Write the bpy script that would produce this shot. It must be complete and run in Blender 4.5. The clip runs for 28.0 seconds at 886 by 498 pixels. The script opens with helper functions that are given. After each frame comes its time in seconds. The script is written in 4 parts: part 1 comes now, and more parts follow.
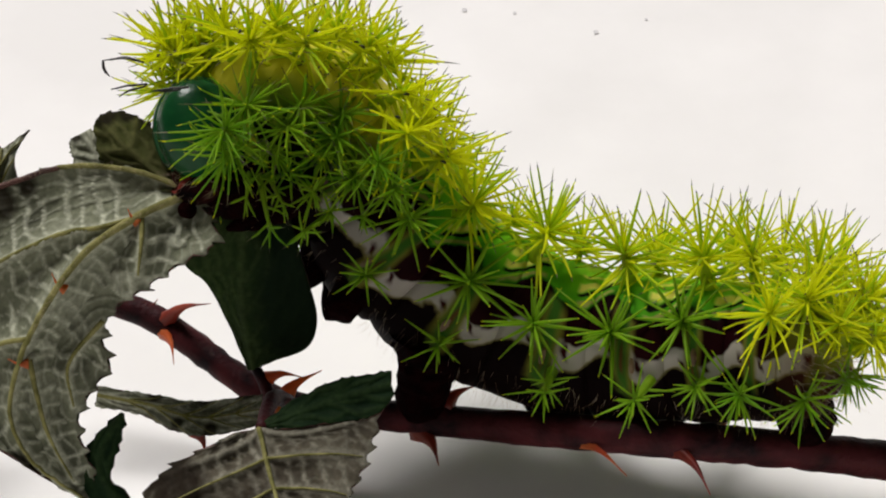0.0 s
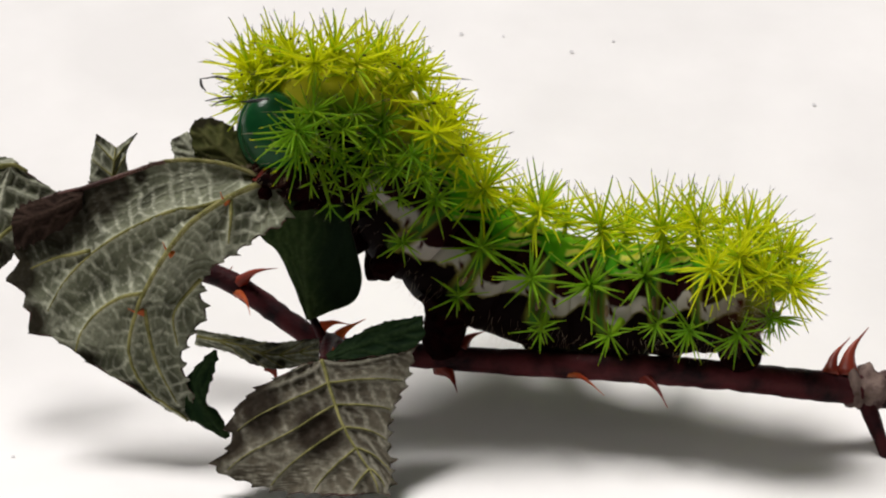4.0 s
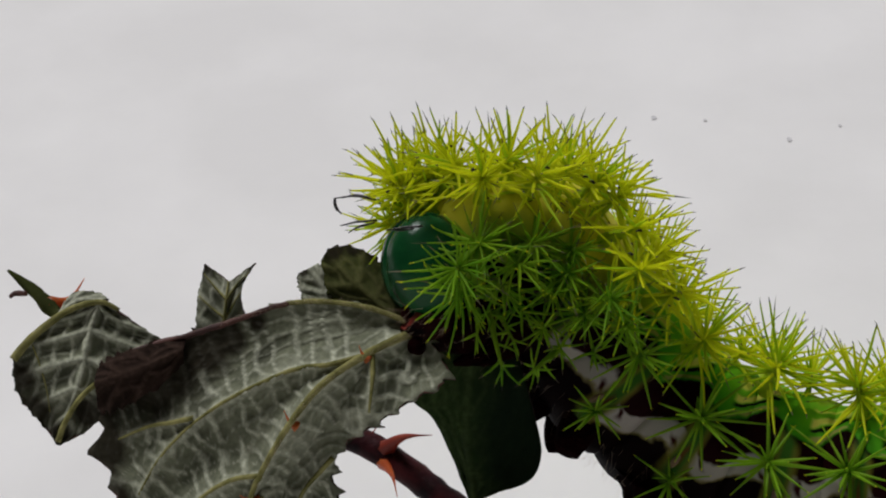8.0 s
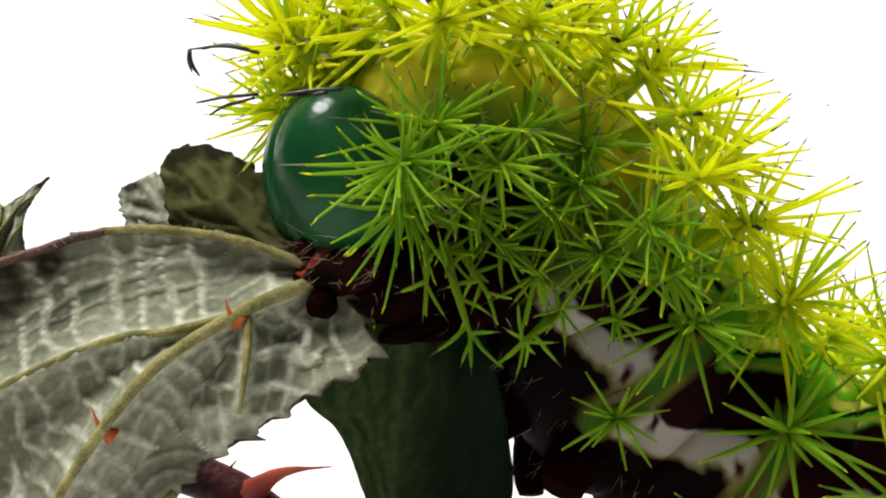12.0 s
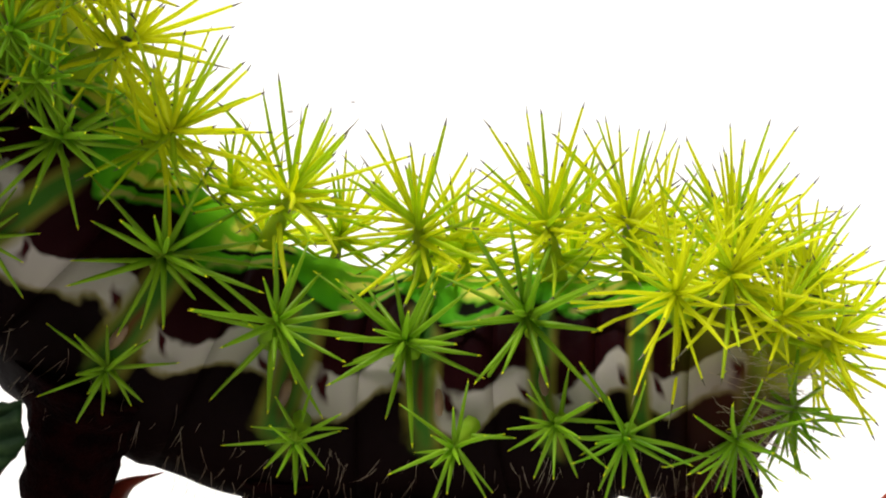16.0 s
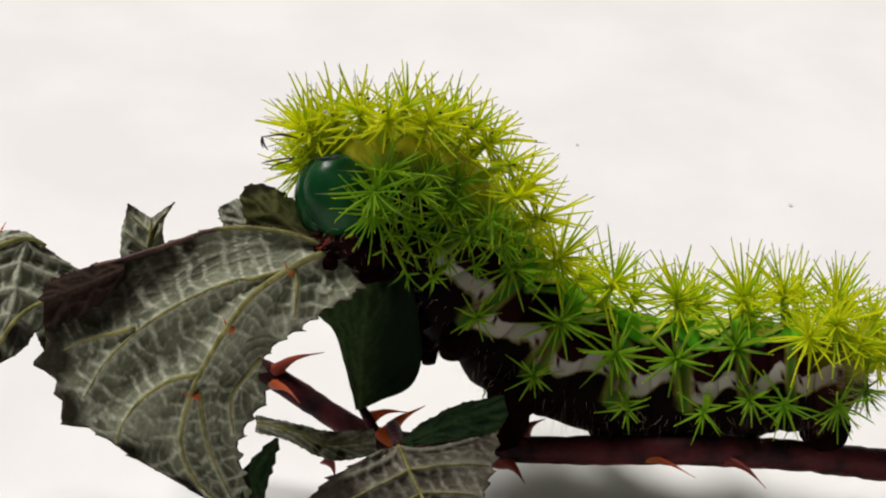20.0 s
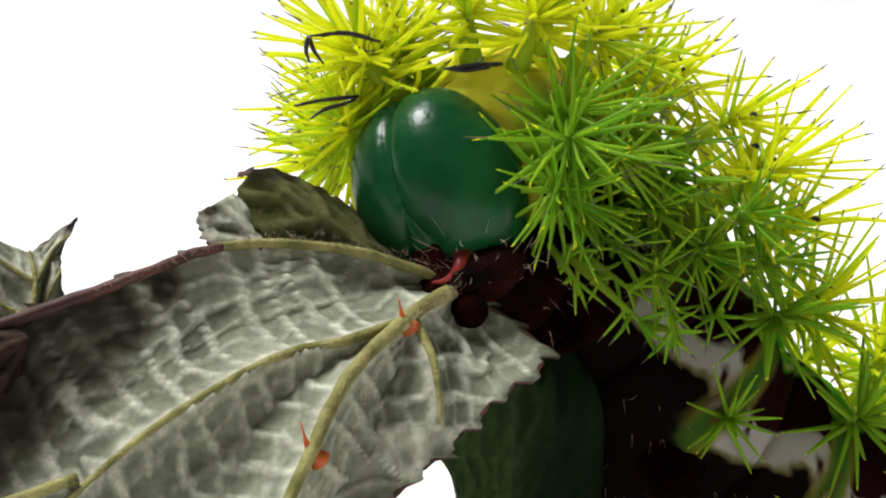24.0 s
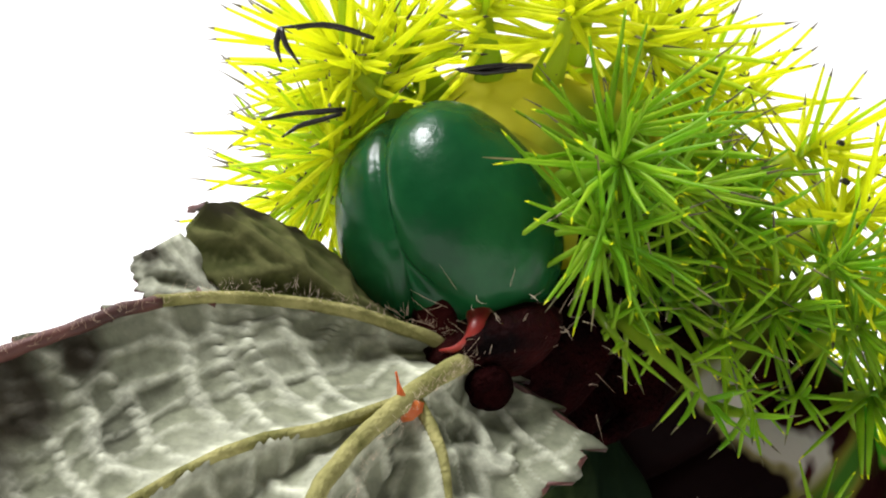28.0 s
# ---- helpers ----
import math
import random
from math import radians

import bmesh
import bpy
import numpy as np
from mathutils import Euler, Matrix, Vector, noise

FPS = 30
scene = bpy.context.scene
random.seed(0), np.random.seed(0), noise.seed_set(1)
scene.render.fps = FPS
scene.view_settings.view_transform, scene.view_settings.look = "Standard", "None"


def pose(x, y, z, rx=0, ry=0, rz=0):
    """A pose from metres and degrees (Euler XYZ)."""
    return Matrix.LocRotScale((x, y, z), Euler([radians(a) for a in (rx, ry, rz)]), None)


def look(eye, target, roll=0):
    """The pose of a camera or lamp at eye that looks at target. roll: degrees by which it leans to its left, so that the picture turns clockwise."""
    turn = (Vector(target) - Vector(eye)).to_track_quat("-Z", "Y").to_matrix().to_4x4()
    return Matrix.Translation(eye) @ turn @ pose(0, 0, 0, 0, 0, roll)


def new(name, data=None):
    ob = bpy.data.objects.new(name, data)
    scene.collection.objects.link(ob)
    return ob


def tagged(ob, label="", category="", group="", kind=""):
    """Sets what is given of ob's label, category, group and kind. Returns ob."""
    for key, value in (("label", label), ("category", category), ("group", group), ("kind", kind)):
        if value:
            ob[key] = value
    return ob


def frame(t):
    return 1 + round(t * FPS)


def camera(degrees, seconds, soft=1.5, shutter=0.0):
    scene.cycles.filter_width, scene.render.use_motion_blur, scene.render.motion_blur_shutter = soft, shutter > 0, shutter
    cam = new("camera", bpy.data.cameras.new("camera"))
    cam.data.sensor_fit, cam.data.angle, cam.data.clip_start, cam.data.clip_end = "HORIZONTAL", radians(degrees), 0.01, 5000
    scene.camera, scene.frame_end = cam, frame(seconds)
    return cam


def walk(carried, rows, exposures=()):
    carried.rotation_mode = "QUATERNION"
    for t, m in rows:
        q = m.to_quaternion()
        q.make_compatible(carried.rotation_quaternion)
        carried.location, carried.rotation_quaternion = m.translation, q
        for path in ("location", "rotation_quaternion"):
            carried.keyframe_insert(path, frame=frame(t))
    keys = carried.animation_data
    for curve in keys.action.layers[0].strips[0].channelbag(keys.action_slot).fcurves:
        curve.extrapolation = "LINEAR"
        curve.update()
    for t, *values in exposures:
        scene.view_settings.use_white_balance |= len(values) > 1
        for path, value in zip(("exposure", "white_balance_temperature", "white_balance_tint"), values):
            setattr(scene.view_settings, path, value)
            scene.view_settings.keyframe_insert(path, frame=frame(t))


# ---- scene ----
cam = camera(30.00, 28.0, soft=2.1)
PATH = [
    (0, (0.00670, -0.15233, 0.07454), (0.00347, 0.03978, 0.01903), 0.32),
    (1, (0.00671, -0.15821, 0.07423), (0.00641, 0.03397, 0.01885), 0.71),
    (2, (0.00522, -0.17289, 0.07520), (0.00767, 0.02008, 0.02269), 0.88),
    (2.5, (0.00253, -0.18154, 0.08017), (0.00533, 0.01151, 0.02798), 0.53),
    (4.5, (0.00059, -0.20110, 0.08369), (0.00098, -0.00865, 0.02928), 0.11),
    (5, (-0.00000, -0.20083, 0.08481), (-0.00038, -0.00766, 0.03299), -0.03),
    (5.5, (-0.00324, -0.20097, 0.08545), (-0.00334, -0.00735, 0.03533), 0.26),
    (6, (-0.00529, -0.20045, 0.08611), (-0.00610, -0.00660, 0.03690), 0.12),
    (6.5, (-0.00772, -0.19022, 0.08672), (-0.01085, 0.00360, 0.03748), -0.15),
    (7, (-0.00714, -0.17454, 0.08504), (-0.01602, 0.01927, 0.03648), -0.67),
    (7.5, (-0.00555, -0.16224, 0.08361), (-0.01890, 0.03126, 0.03484), -0.69),
    (8, (-0.00400, -0.15001, 0.08114), (-0.02156, 0.04329, 0.03288), -0.93),
    (8.5, (-0.00173, -0.13927, 0.07892), (-0.02371, 0.05365, 0.03098), -1.45),
    (9, (0.00100, -0.12768, 0.07666), (-0.02419, 0.06472, 0.02822), -1.47),
    (9.5, (-0.01381, -0.12266, 0.06407), (-0.01523, 0.07470, 0.03171), 0.82),
    (10, (-0.01544, -0.11465, 0.06128), (-0.01301, 0.08289, 0.03010), 1.10),
    (10.5, (-0.01686, -0.10759, 0.05768), (-0.01134, 0.08999, 0.02715), 1.32),
    (11, (-0.01775, -0.09989, 0.05539), (-0.00962, 0.09759, 0.02479), 1.71),
    (11.5, (-0.01755, -0.09222, 0.05313), (-0.00896, 0.10511, 0.02171), 1.66),
    (12, (-0.01644, -0.09215, 0.05310), (-0.01009, 0.10494, 0.01974), 1.64),
    (12.5, (-0.02339, -0.09047, 0.04927), (0.00284, 0.10553, 0.01932), 1.87),
    (13, (-0.01646, -0.09331, 0.04317), (0.01014, 0.10260, 0.01299), 1.47),
    (13.5, (-0.01190, -0.09576, 0.03865), (0.02022, 0.09948, 0.00950), 1.90),
    (15.5, (0.00184, -0.09445, 0.03409), (0.04533, 0.10033, 0.02119), 3.08),
    (16, (0.00138, -0.09369, 0.03392), (0.04573, 0.10099, 0.02237), 2.94),
    (16.5, (0.00083, -0.09558, 0.03372), (0.04358, 0.09952, 0.02338), 2.74),
    (17, (-0.00301, -0.09936, 0.03293), (0.03225, 0.09739, 0.02626), 2.27),
    (17.5, (-0.00320, -0.10205, 0.02970), (0.01344, 0.09725, 0.02856), 1.45),
    (18, (-0.00813, -0.10844, 0.03037), (0.00706, 0.09097, 0.02842), 0.91),
    (18.5, (-0.00816, -0.11988, 0.03260), (0.00223, 0.07981, 0.02829), 0.45),
    (19, (-0.00541, -0.15233, 0.04051), (-0.00212, 0.04724, 0.02783), 0.05),
    (19.5, (0.00231, -0.19405, 0.04387), (-0.00280, 0.00545, 0.03070), -0.16),
    (20, (-0.04033, -0.18338, 0.06486), (-0.00532, 0.01111, 0.03406), 1.64),
    (20.5, (-0.11848, -0.13071, 0.05426), (-0.00367, 0.03246, 0.04039), 3.25),
    (21, (-0.12063, -0.12847, 0.05079), (-0.00207, 0.03239, 0.04234), 2.28),
    (21.5, (-0.10538, -0.11777, 0.04041), (0.00863, 0.04653, 0.04318), 0.58),
    (22, (-0.09026, -0.10574, 0.03358), (0.01891, 0.06148, 0.04462), -0.56),
    (22.5, (-0.08005, -0.09402, 0.03011), (0.02567, 0.07482, 0.04789), -1.36),
    (24.5, (-0.06463, -0.06665, 0.03062), (0.04203, 0.10173, 0.04716), -2.96),
    (25, (-0.06314, -0.06324, 0.03007), (0.04413, 0.10435, 0.05021), -3.00),
    (25.5, (-0.05996, -0.06037, 0.03071), (0.04536, 0.10851, 0.05033), -2.95),
    (26, (-0.05729, -0.05712, 0.03109), (0.04697, 0.11249, 0.05018), -2.85),
    (26.5, (-0.05515, -0.05400, 0.03125), (0.05061, 0.11436, 0.05293), -2.84),
    (27, (-0.05499, -0.05391, 0.03090), (0.05111, 0.11434, 0.05184), -2.73),
    (27.5, (-0.05512, -0.05385, 0.03115), (0.05108, 0.11442, 0.05128), -2.81),
    (28, (-0.05613, -0.05394, 0.03139), (0.05052, 0.11324, 0.05738), -2.61),
]
BASE, KELVIN = -0.17, 6550
EXPOSURES = [(t, BASE + e, KELVIN - (300 if 5.5 < t < 11 or 20.5 < t < 23 or t > 24 else 0), 13) for t, e in [(0, .03), (2.5, .08), (5, .02), (6, -.25), (7, -.38), (8, -.45), (9, -.45), (10, -.32), (11, .05), (12, .8), (13, 1.05), (13.5, 1.06), (15.5, .82),
    (17, .56), (18, .68), (19, .45), (19.5, .2), (20, .03), (20.5, -.2), (21, -.5), (21.5, -.5), (22, -.4), (22.5, -.1), (24.5, 1.0), (26, 1.12), (28, 1.25)]]
walk(cam, [(t, look(eye, target, roll)) for t, eye, target, roll in PATH], EXPOSURES)

# ---- world and light ----
world = bpy.data.worlds.new("sky")
scene.world = world
world.use_nodes = True
wn = world.node_tree.nodes
sky = wn.new("ShaderNodeTexSky")
sky.sky_type, sky.sun_disc = "NISHITA", False
sky.sun_elevation, sky.sun_rotation = radians(71), radians(-82)
warm = wn.new("ShaderNodeMixRGB")
warm.blend_type, warm.inputs[0].default_value, warm.inputs[2].default_value = "MULTIPLY", 1.0, (1.0, 0.72, 0.48, 1)
world.node_tree.links.new(sky.outputs[0], warm.inputs[1])
world.node_tree.links.new(warm.outputs[0], wn["Background"].inputs[0])
wn["Background"].inputs[1].default_value = 0.008
sun = new("sun", bpy.data.lights.new("sun", "SUN"))
sun.data.energy, sun.data.angle, sun.data.color = 4.1, radians(22), (1.0, 0.985, 0.965)
sun.matrix_world = look((-0.34, 0.05, 1.0), (0, 0, 0))

# ---- the subject's own axes: centimetres across, up and away, tipped to the table ----
TIP, LIFT = radians(15), 3.1


def S(u, v, w):
    return Vector((u, w * math.cos(TIP) + v * math.sin(TIP), LIFT + v * math.cos(TIP) - w * math.sin(TIP))) * 0.01


# ---- materials ----
def material(name, rough=0.6):
    m = bpy.data.materials.new(name)
    m.use_nodes = True
    n = m.node_tree.nodes
    b = n["Principled BSDF"]
    b.inputs["Roughness"].default_value = rough
    b.inputs["Specular IOR Level"].default_value = 0.3
    return m, n, m.node_tree.links, b


def noise_tex(n, l, scale, detail=4, coord="Object", stretch=None):
    tc = n.new("ShaderNodeTexCoord")
    t = n.new("ShaderNodeTexNoise")
    t.inputs["Scale"].default_value, t.inputs["Detail"].default_value = scale, detail
    if stretch:
        mp = n.new("ShaderNodeMapping")
        mp.inputs["Scale"].default_value = stretch
        l.new(tc.outputs[coord], mp.inputs[0])
        l.new(mp.outputs[0], t.inputs[0])
    else:
        l.new(tc.outputs[coord], t.inputs[0])
    return t


def ramp(n, l, fac, stops):
    r = n.new("ShaderNodeValToRGB")
    e = r.color_ramp.elements
    while len(e) < len(stops):
        e.new(0.5)
    for k, (p, c) in zip(e, stops):
        k.position, k.color = p, (*c, 1)
    l.new(fac, r.inputs[0])
    return r


def bump(n, l, b, height, strength, distance):
    k = n.new("ShaderNodeBump")
    k.inputs["Strength"].default_value, k.inputs["Distance"].default_value = strength, distance
    l.new(height, k.inputs["Height"])
    l.new(k.outputs[0], b.inputs["Normal"])
    return k


def lucent(m, n, l, b, colour, share):
    """Lets light shine through thin tissue."""
    t, mix = n.new("ShaderNodeBsdfTranslucent"), n.new("ShaderNodeMixShader")
    if isinstance(colour, tuple):
        t.inputs[0].default_value = (*colour, 1)
    else:
        l.new(colour, t.inputs[0])
    mix.inputs[0].default_value = share
    l.new(b.outputs[0], mix.inputs[1])
    l.new(t.outputs[0], mix.inputs[2])
    l.new(mix.outputs[0], n["Material Output"].inputs[0])


def mottled(name, dark, light, scale, rough=0.6, relief=0.3, distance=0.0002, through_colour=None, share=0.0, fine=6, gloss=0.3):
    m, n, l, b = material(name, rough)
    b.inputs["Specular IOR Level"].default_value = gloss
    t = noise_tex(n, l, scale, fine)
    r = ramp(n, l, t.outputs[0], [(0.35, dark), (0.65, light)])
    l.new(r.outputs[0], b.inputs["Base Color"])
    t2 = noise_tex(n, l, scale * 6, 3)
    bump(n, l, b, t2.outputs[0], relief, distance)
    if share:
        lucent(m, n, l, b, through_colour, share)
    return m


CARD = mottled("white_card", (0.80, 0.79, 0.77), (0.86, 0.85, 0.83), 40, 0.8, 0.12, 0.0003)
SPECK = mottled("grey_speck", (0.54, 0.53, 0.53), (0.68, 0.67, 0.67), 900, 0.9, 0.2, 0.0001)
BARK = mottled("red_bark", (0.010, 0.004, 0.005), (0.07, 0.013, 0.015), 300, 0.55, 0.5, 0.0003, gloss=0.1)
THORN = mottled("thorn", (0.30, 0.05, 0.02), (0.62, 0.19, 0.05), 260, 0.4, 0.2, 0.0001, (0.85, 0.26, 0.05), 0.45)
NODE = mottled("grey_node", (0.05, 0.025, 0.022), (0.17, 0.12, 0.10), 500, 0.8, 0.6, 0.0003)
THORN_DARK = mottled("dark_thorn", (0.12, 0.014, 0.012), (0.34, 0.06, 0.03), 260, 0.4, 0.2, 0.0001, (0.55, 0.10, 0.03), 0.25)
VEIN = mottled("vein", (0.125, 0.122, 0.038), (0.28, 0.262, 0.10), 700, 0.8, 0.8, 0.0002, gloss=0.08)
RIM = mottled("leaf_rim", (0.03, 0.011, 0.008), (0.10, 0.04, 0.03), 400, 0.6, 0.4, 0.0001)
SPINE = mottled("yellow_spine", (0.60, 0.665, 0.015), (0.80, 0.805, 0.02), 300, 0.4, 0.1, 0.00005, (0.915, 0.95, 0.02), 0.6, gloss=0.15)
SPINE_GREEN = mottled("green_spine", (0.13, 0.30, 0.012), (0.31, 0.45, 0.02), 300, 0.4, 0.1, 0.00005, (0.38, 0.66, 0.02), 0.46, gloss=0.15)
SPINE_OLIVE = mottled("olive_spine", (0.36, 0.50, 0.014), (0.58, 0.66, 0.02), 300, 0.4, 0.1, 0.00005, (0.68, 0.86, 0.02), 0.55, gloss=0.15)
STALK = mottled("stalk", (0.12, 0.30, 0.015), (0.32, 0.42, 0.025), 200, 0.45, 0.2, 0.0001, (0.4, 0.62, 0.02), 0.45, gloss=0.15)
TIP_BROWN = mottled("spine_tip", (0.05, 0.045, 0.02), (0.16, 0.14, 0.05), 500, 0.5)
STALK_YELLOW = mottled("yellow_stalk", (0.30, 0.46, 0.02), (0.55, 0.60, 0.03), 200, 0.45, 0.2, 0.0001, (0.62, 0.78, 0.03), 0.5, gloss=0.15)
BLACK = mottled("black_spine", (0.006, 0.005, 0.004), (0.02, 0.016, 0.012), 500, 0.4)
HEADMAT = mottled("head_green", (0.004, 0.042, 0.012), (0.010, 0.074, 0.020), 300, 0.25, 0.35, 0.0001, gloss=0.16)
FACE = mottled("face_red_brown", (0.002, 0.0008, 0.0008), (0.022, 0.003, 0.0025), 600, 0.7, 0.8, 0.0003, gloss=0.03)
LEG = mottled("leg_maroon", (0.0025, 0.0008, 0.0008), (0.010, 0.0016, 0.0016), 700, 0.8, 0.9, 0.0006, gloss=0.01)
RED = mottled("leg_red", (0.10, 0.008, 0.008), (0.26, 0.03, 0.02), 400, 0.3, 0.3, 0.0001)
TAN = mottled("mouth_tan", (0.08, 0.045, 0.02), (0.22, 0.14, 0.07), 500, 0.4, 0.3, 0.0001)
HAIR = mottled("pale_hair", (0.35, 0.25, 0.16), (0.6, 0.5, 0.36), 300, 0.5)


def leaf_material(name, deep, mid, pale, share, rough, brown):
    """Leaf tissue under a net of raised veins (first leaf coordinate), taking the brown colour at withered and
    darkened marks (second).
    """
    m, n, l, b = material(name, rough)
    b.inputs["Specular IOR Level"].default_value = 0.03
    uv = n.new("ShaderNodeUVMap")
    uv.uv_map = "leaf"
    sep = n.new("ShaderNodeSeparateXYZ")
    l.new(uv.outputs[0], sep.inputs[0])
    big = noise_tex(n, l, 210, 6)
    r = ramp(n, l, big.outputs[0], [(0.30, deep), (0.50, mid), (0.80, tuple(0.6 * a + 0.4 * c for a, c in zip(mid, pale)))])
    fuzz = noise_tex(n, l, 1900, 5)

    def mixed(fac, under, over):
        k = n.new("ShaderNodeMixRGB")
        l.new(fac, k.inputs[0])
        l.new(under, k.inputs[1])
        k.inputs[2].default_value = (*over, 1)
        return k.outputs[0]

    def calc(op, x, y):
        k = n.new("ShaderNodeMath")
        k.operation = op
        l.new(x, k.inputs[0])
        if isinstance(y, float):
            k.inputs[1].default_value = y
        else:
            l.new(y, k.inputs[1])
        return k.outputs[0]

    net = calc("MULTIPLY", ramp(n, l, sep.outputs[0], [(0.25, (0, 0, 0)), (1.0, (1, 1, 1))]).outputs[0], calc("ADD", fuzz.outputs[0], 0.2))
    c = mixed(net, r.outputs[0], pale)
    dry_dark = calc("ADD", sep.outputs[1], calc("MULTIPLY", calc("SUBTRACT", big.outputs[0], 0.5), 0.9))
    c = mixed(ramp(n, l, dry_dark, [(0.16, (0, 0, 0)), (0.60, (0.9, 0.9, 0.9))]).outputs[0], c, brown)
    grain = ramp(n, l, fuzz.outputs[0], [(0.3, (0.72, 0.72, 0.72)), (0.7, (1.12, 1.12, 1.12))])
    k = n.new("ShaderNodeMixRGB")
    k.blend_type, k.inputs[0].default_value = "MULTIPLY", 1.0
    l.new(c, k.inputs[1])
    l.new(grain.outputs[0], k.inputs[2])
    l.new(k.outputs[0], b.inputs["Base Color"])
    bump(n, l, b, fuzz.outputs[0], 0.5, 0.00015)
    lucent(m, n, l, b, (0.16, 0.22, 0.05), share)
    return m


UNDER = leaf_material("leaf_underside", (0.058, 0.060, 0.042), (0.172, 0.182, 0.122), (0.52, 0.535, 0.41), 0.05, 0.95, (0.014, 0.009, 0.006))
UPPER = leaf_material("leaf_upper", (0.004, 0.012, 0.005), (0.008, 0.022, 0.008), (0.022, 0.042, 0.014), 0.05, 0.6, (0.012, 0.010, 0.007))
RIMLEAF = leaf_material("leaf_withered", (0.008, 0.0055, 0.004), (0.020, 0.012, 0.009), (0.05, 0.032, 0.024), 0.03, 0.9, (0.020, 0.010, 0.009))
DRY = leaf_material("leaf_dry_underside", (0.045, 0.038, 0.028), (0.095, 0.083, 0.060), (0.28, 0.27, 0.21), 0.04, 0.95, (0.014, 0.009, 0.006))
# its last colour is a near-black green, for the hanging leaf's darker half
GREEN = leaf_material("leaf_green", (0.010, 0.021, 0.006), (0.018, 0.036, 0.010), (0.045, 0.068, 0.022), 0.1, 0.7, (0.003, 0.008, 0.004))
OLIVE = leaf_material("leaf_olive", (0.036, 0.042, 0.013), (0.070, 0.078, 0.026), (0.13, 0.13, 0.05), 0.25, 0.9, (0.014, 0.010, 0.008))


def body_material():
    m, n, l, b = material("caterpillar_skin", 0.5)
    b.inputs["Specular IOR Level"].default_value = 0.02
    uv = n.new("ShaderNodeUVMap")
    uv.uv_map = "skin"
    warp = noise_tex(n, l, 260, 3)
    sep = n.new("ShaderNodeSeparateXYZ")
    l.new(uv.outputs[0], sep.inputs[0])

    def calc(op, a, c):
        k = n.new("ShaderNodeMath")
        k.operation = op
        for i, val in enumerate((a, c)):
            if isinstance(val, (int, float)):
                k.inputs[i].default_value = val
            else:
                l.new(val, k.inputs[i])
        return k.outputs[0]

    wob = calc("MULTIPLY", calc("SUBTRACT", warp.outputs[0], 0.5), 0.17)
    seg = sep.outputs[0]
    saw = calc("FRACT", calc("ADD", seg, calc("MULTIPLY", wob, 0.6)), 0.0)
    low = ramp(n, l, calc("DIVIDE", seg, 12.0), [(4.4 / 12, (0, 0, 0)), (6.6 / 12, (1, 1, 1))]).outputs[0]
    v = calc("SUBTRACT", calc("ADD", sep.outputs[1], wob), calc("MULTIPLY", low, 0.07))
    v = calc("ADD", v, calc("MULTIPLY", calc("SINE", calc("MULTIPLY", saw, 2 * math.pi), 0.0), -0.042))

    def near_to(x, centre, half, soft=0.03):
        return ramp(n, l, calc("ABSOLUTE", calc("SUBTRACT", x, centre), 0), [(max(half - soft, 0), (1, 1, 1)), (half + soft, (0, 0, 0))]).outputs[0]

    def paint(fac, under, colour):
        k = n.new("ShaderNodeMixRGB")
        l.new(fac, k.inputs[0])
        l.new(under, k.inputs[1])
        k.inputs[2].default_value = (*colour, 1)
        return k.outputs[0]

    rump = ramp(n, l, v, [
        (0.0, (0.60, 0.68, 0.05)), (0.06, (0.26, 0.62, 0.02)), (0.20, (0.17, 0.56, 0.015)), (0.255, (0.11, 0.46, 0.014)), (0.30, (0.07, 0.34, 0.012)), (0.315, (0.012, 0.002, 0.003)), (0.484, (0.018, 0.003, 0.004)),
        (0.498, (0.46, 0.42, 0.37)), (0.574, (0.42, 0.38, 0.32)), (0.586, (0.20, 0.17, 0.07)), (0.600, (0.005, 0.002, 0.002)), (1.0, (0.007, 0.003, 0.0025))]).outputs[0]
    edge = ramp(n, l, calc("ABSOLUTE", calc("SUBTRACT", saw, 0.5), 0), [(0.20, (0, 0, 0)), (0.26, (1, 1, 1))]).outputs[0]
    rump = paint(calc("MULTIPLY", edge, near_to(v, 0.195, 0.022, 0.008)), rump, (0.80, 0.78, 0.13))
    rump = paint(calc("MULTIPLY", edge, near_to(v, 0.115, 0.010, 0.006)), rump, (0.72, 0.76, 0.09))
    rump = paint(calc("MULTIPLY", edge, near_to(v, 0.238, 0.012, 0.004)), rump, (0.012, 0.012, 0.006))
    rump = paint(calc("MULTIPLY", edge, near_to(v, 0.285, 0.012, 0.006)), rump, (0.40, 0.40, 0.10))
    slope = calc("ADD", saw, calc("MULTIPLY", calc("SUBTRACT", v, 0.53), 1.4))
    for centre, half, at, tall in ((0.70, 0.045, 0.556, 0.020), (0.27, 0.040, 0.514, 0.022)):
        rump = paint(calc("MULTIPLY", near_to(slope, centre, half, 0.02), near_to(v, at, tall, 0.012)), rump, (0.035, 0.005, 0.006))
    rump = paint(calc("MULTIPLY", near_to(saw, 0.5, 0.125, 0.04), near_to(v, 0.51, 0.16, 0.03)), rump, (0.22, 0.20, 0.03))
    rump = paint(calc("MULTIPLY", near_to(saw, 0.5, 0.075, 0.04), near_to(v, 0.50, 0.18, 0.03)), rump, (0.05, 0.15, 0.018))
    rump = paint(calc("MULTIPLY", near_to(saw, 0.5, 0.022, 0.02), near_to(v, 0.56, 0.05, 0.02)), rump, (0.14, 0.06, 0.02))
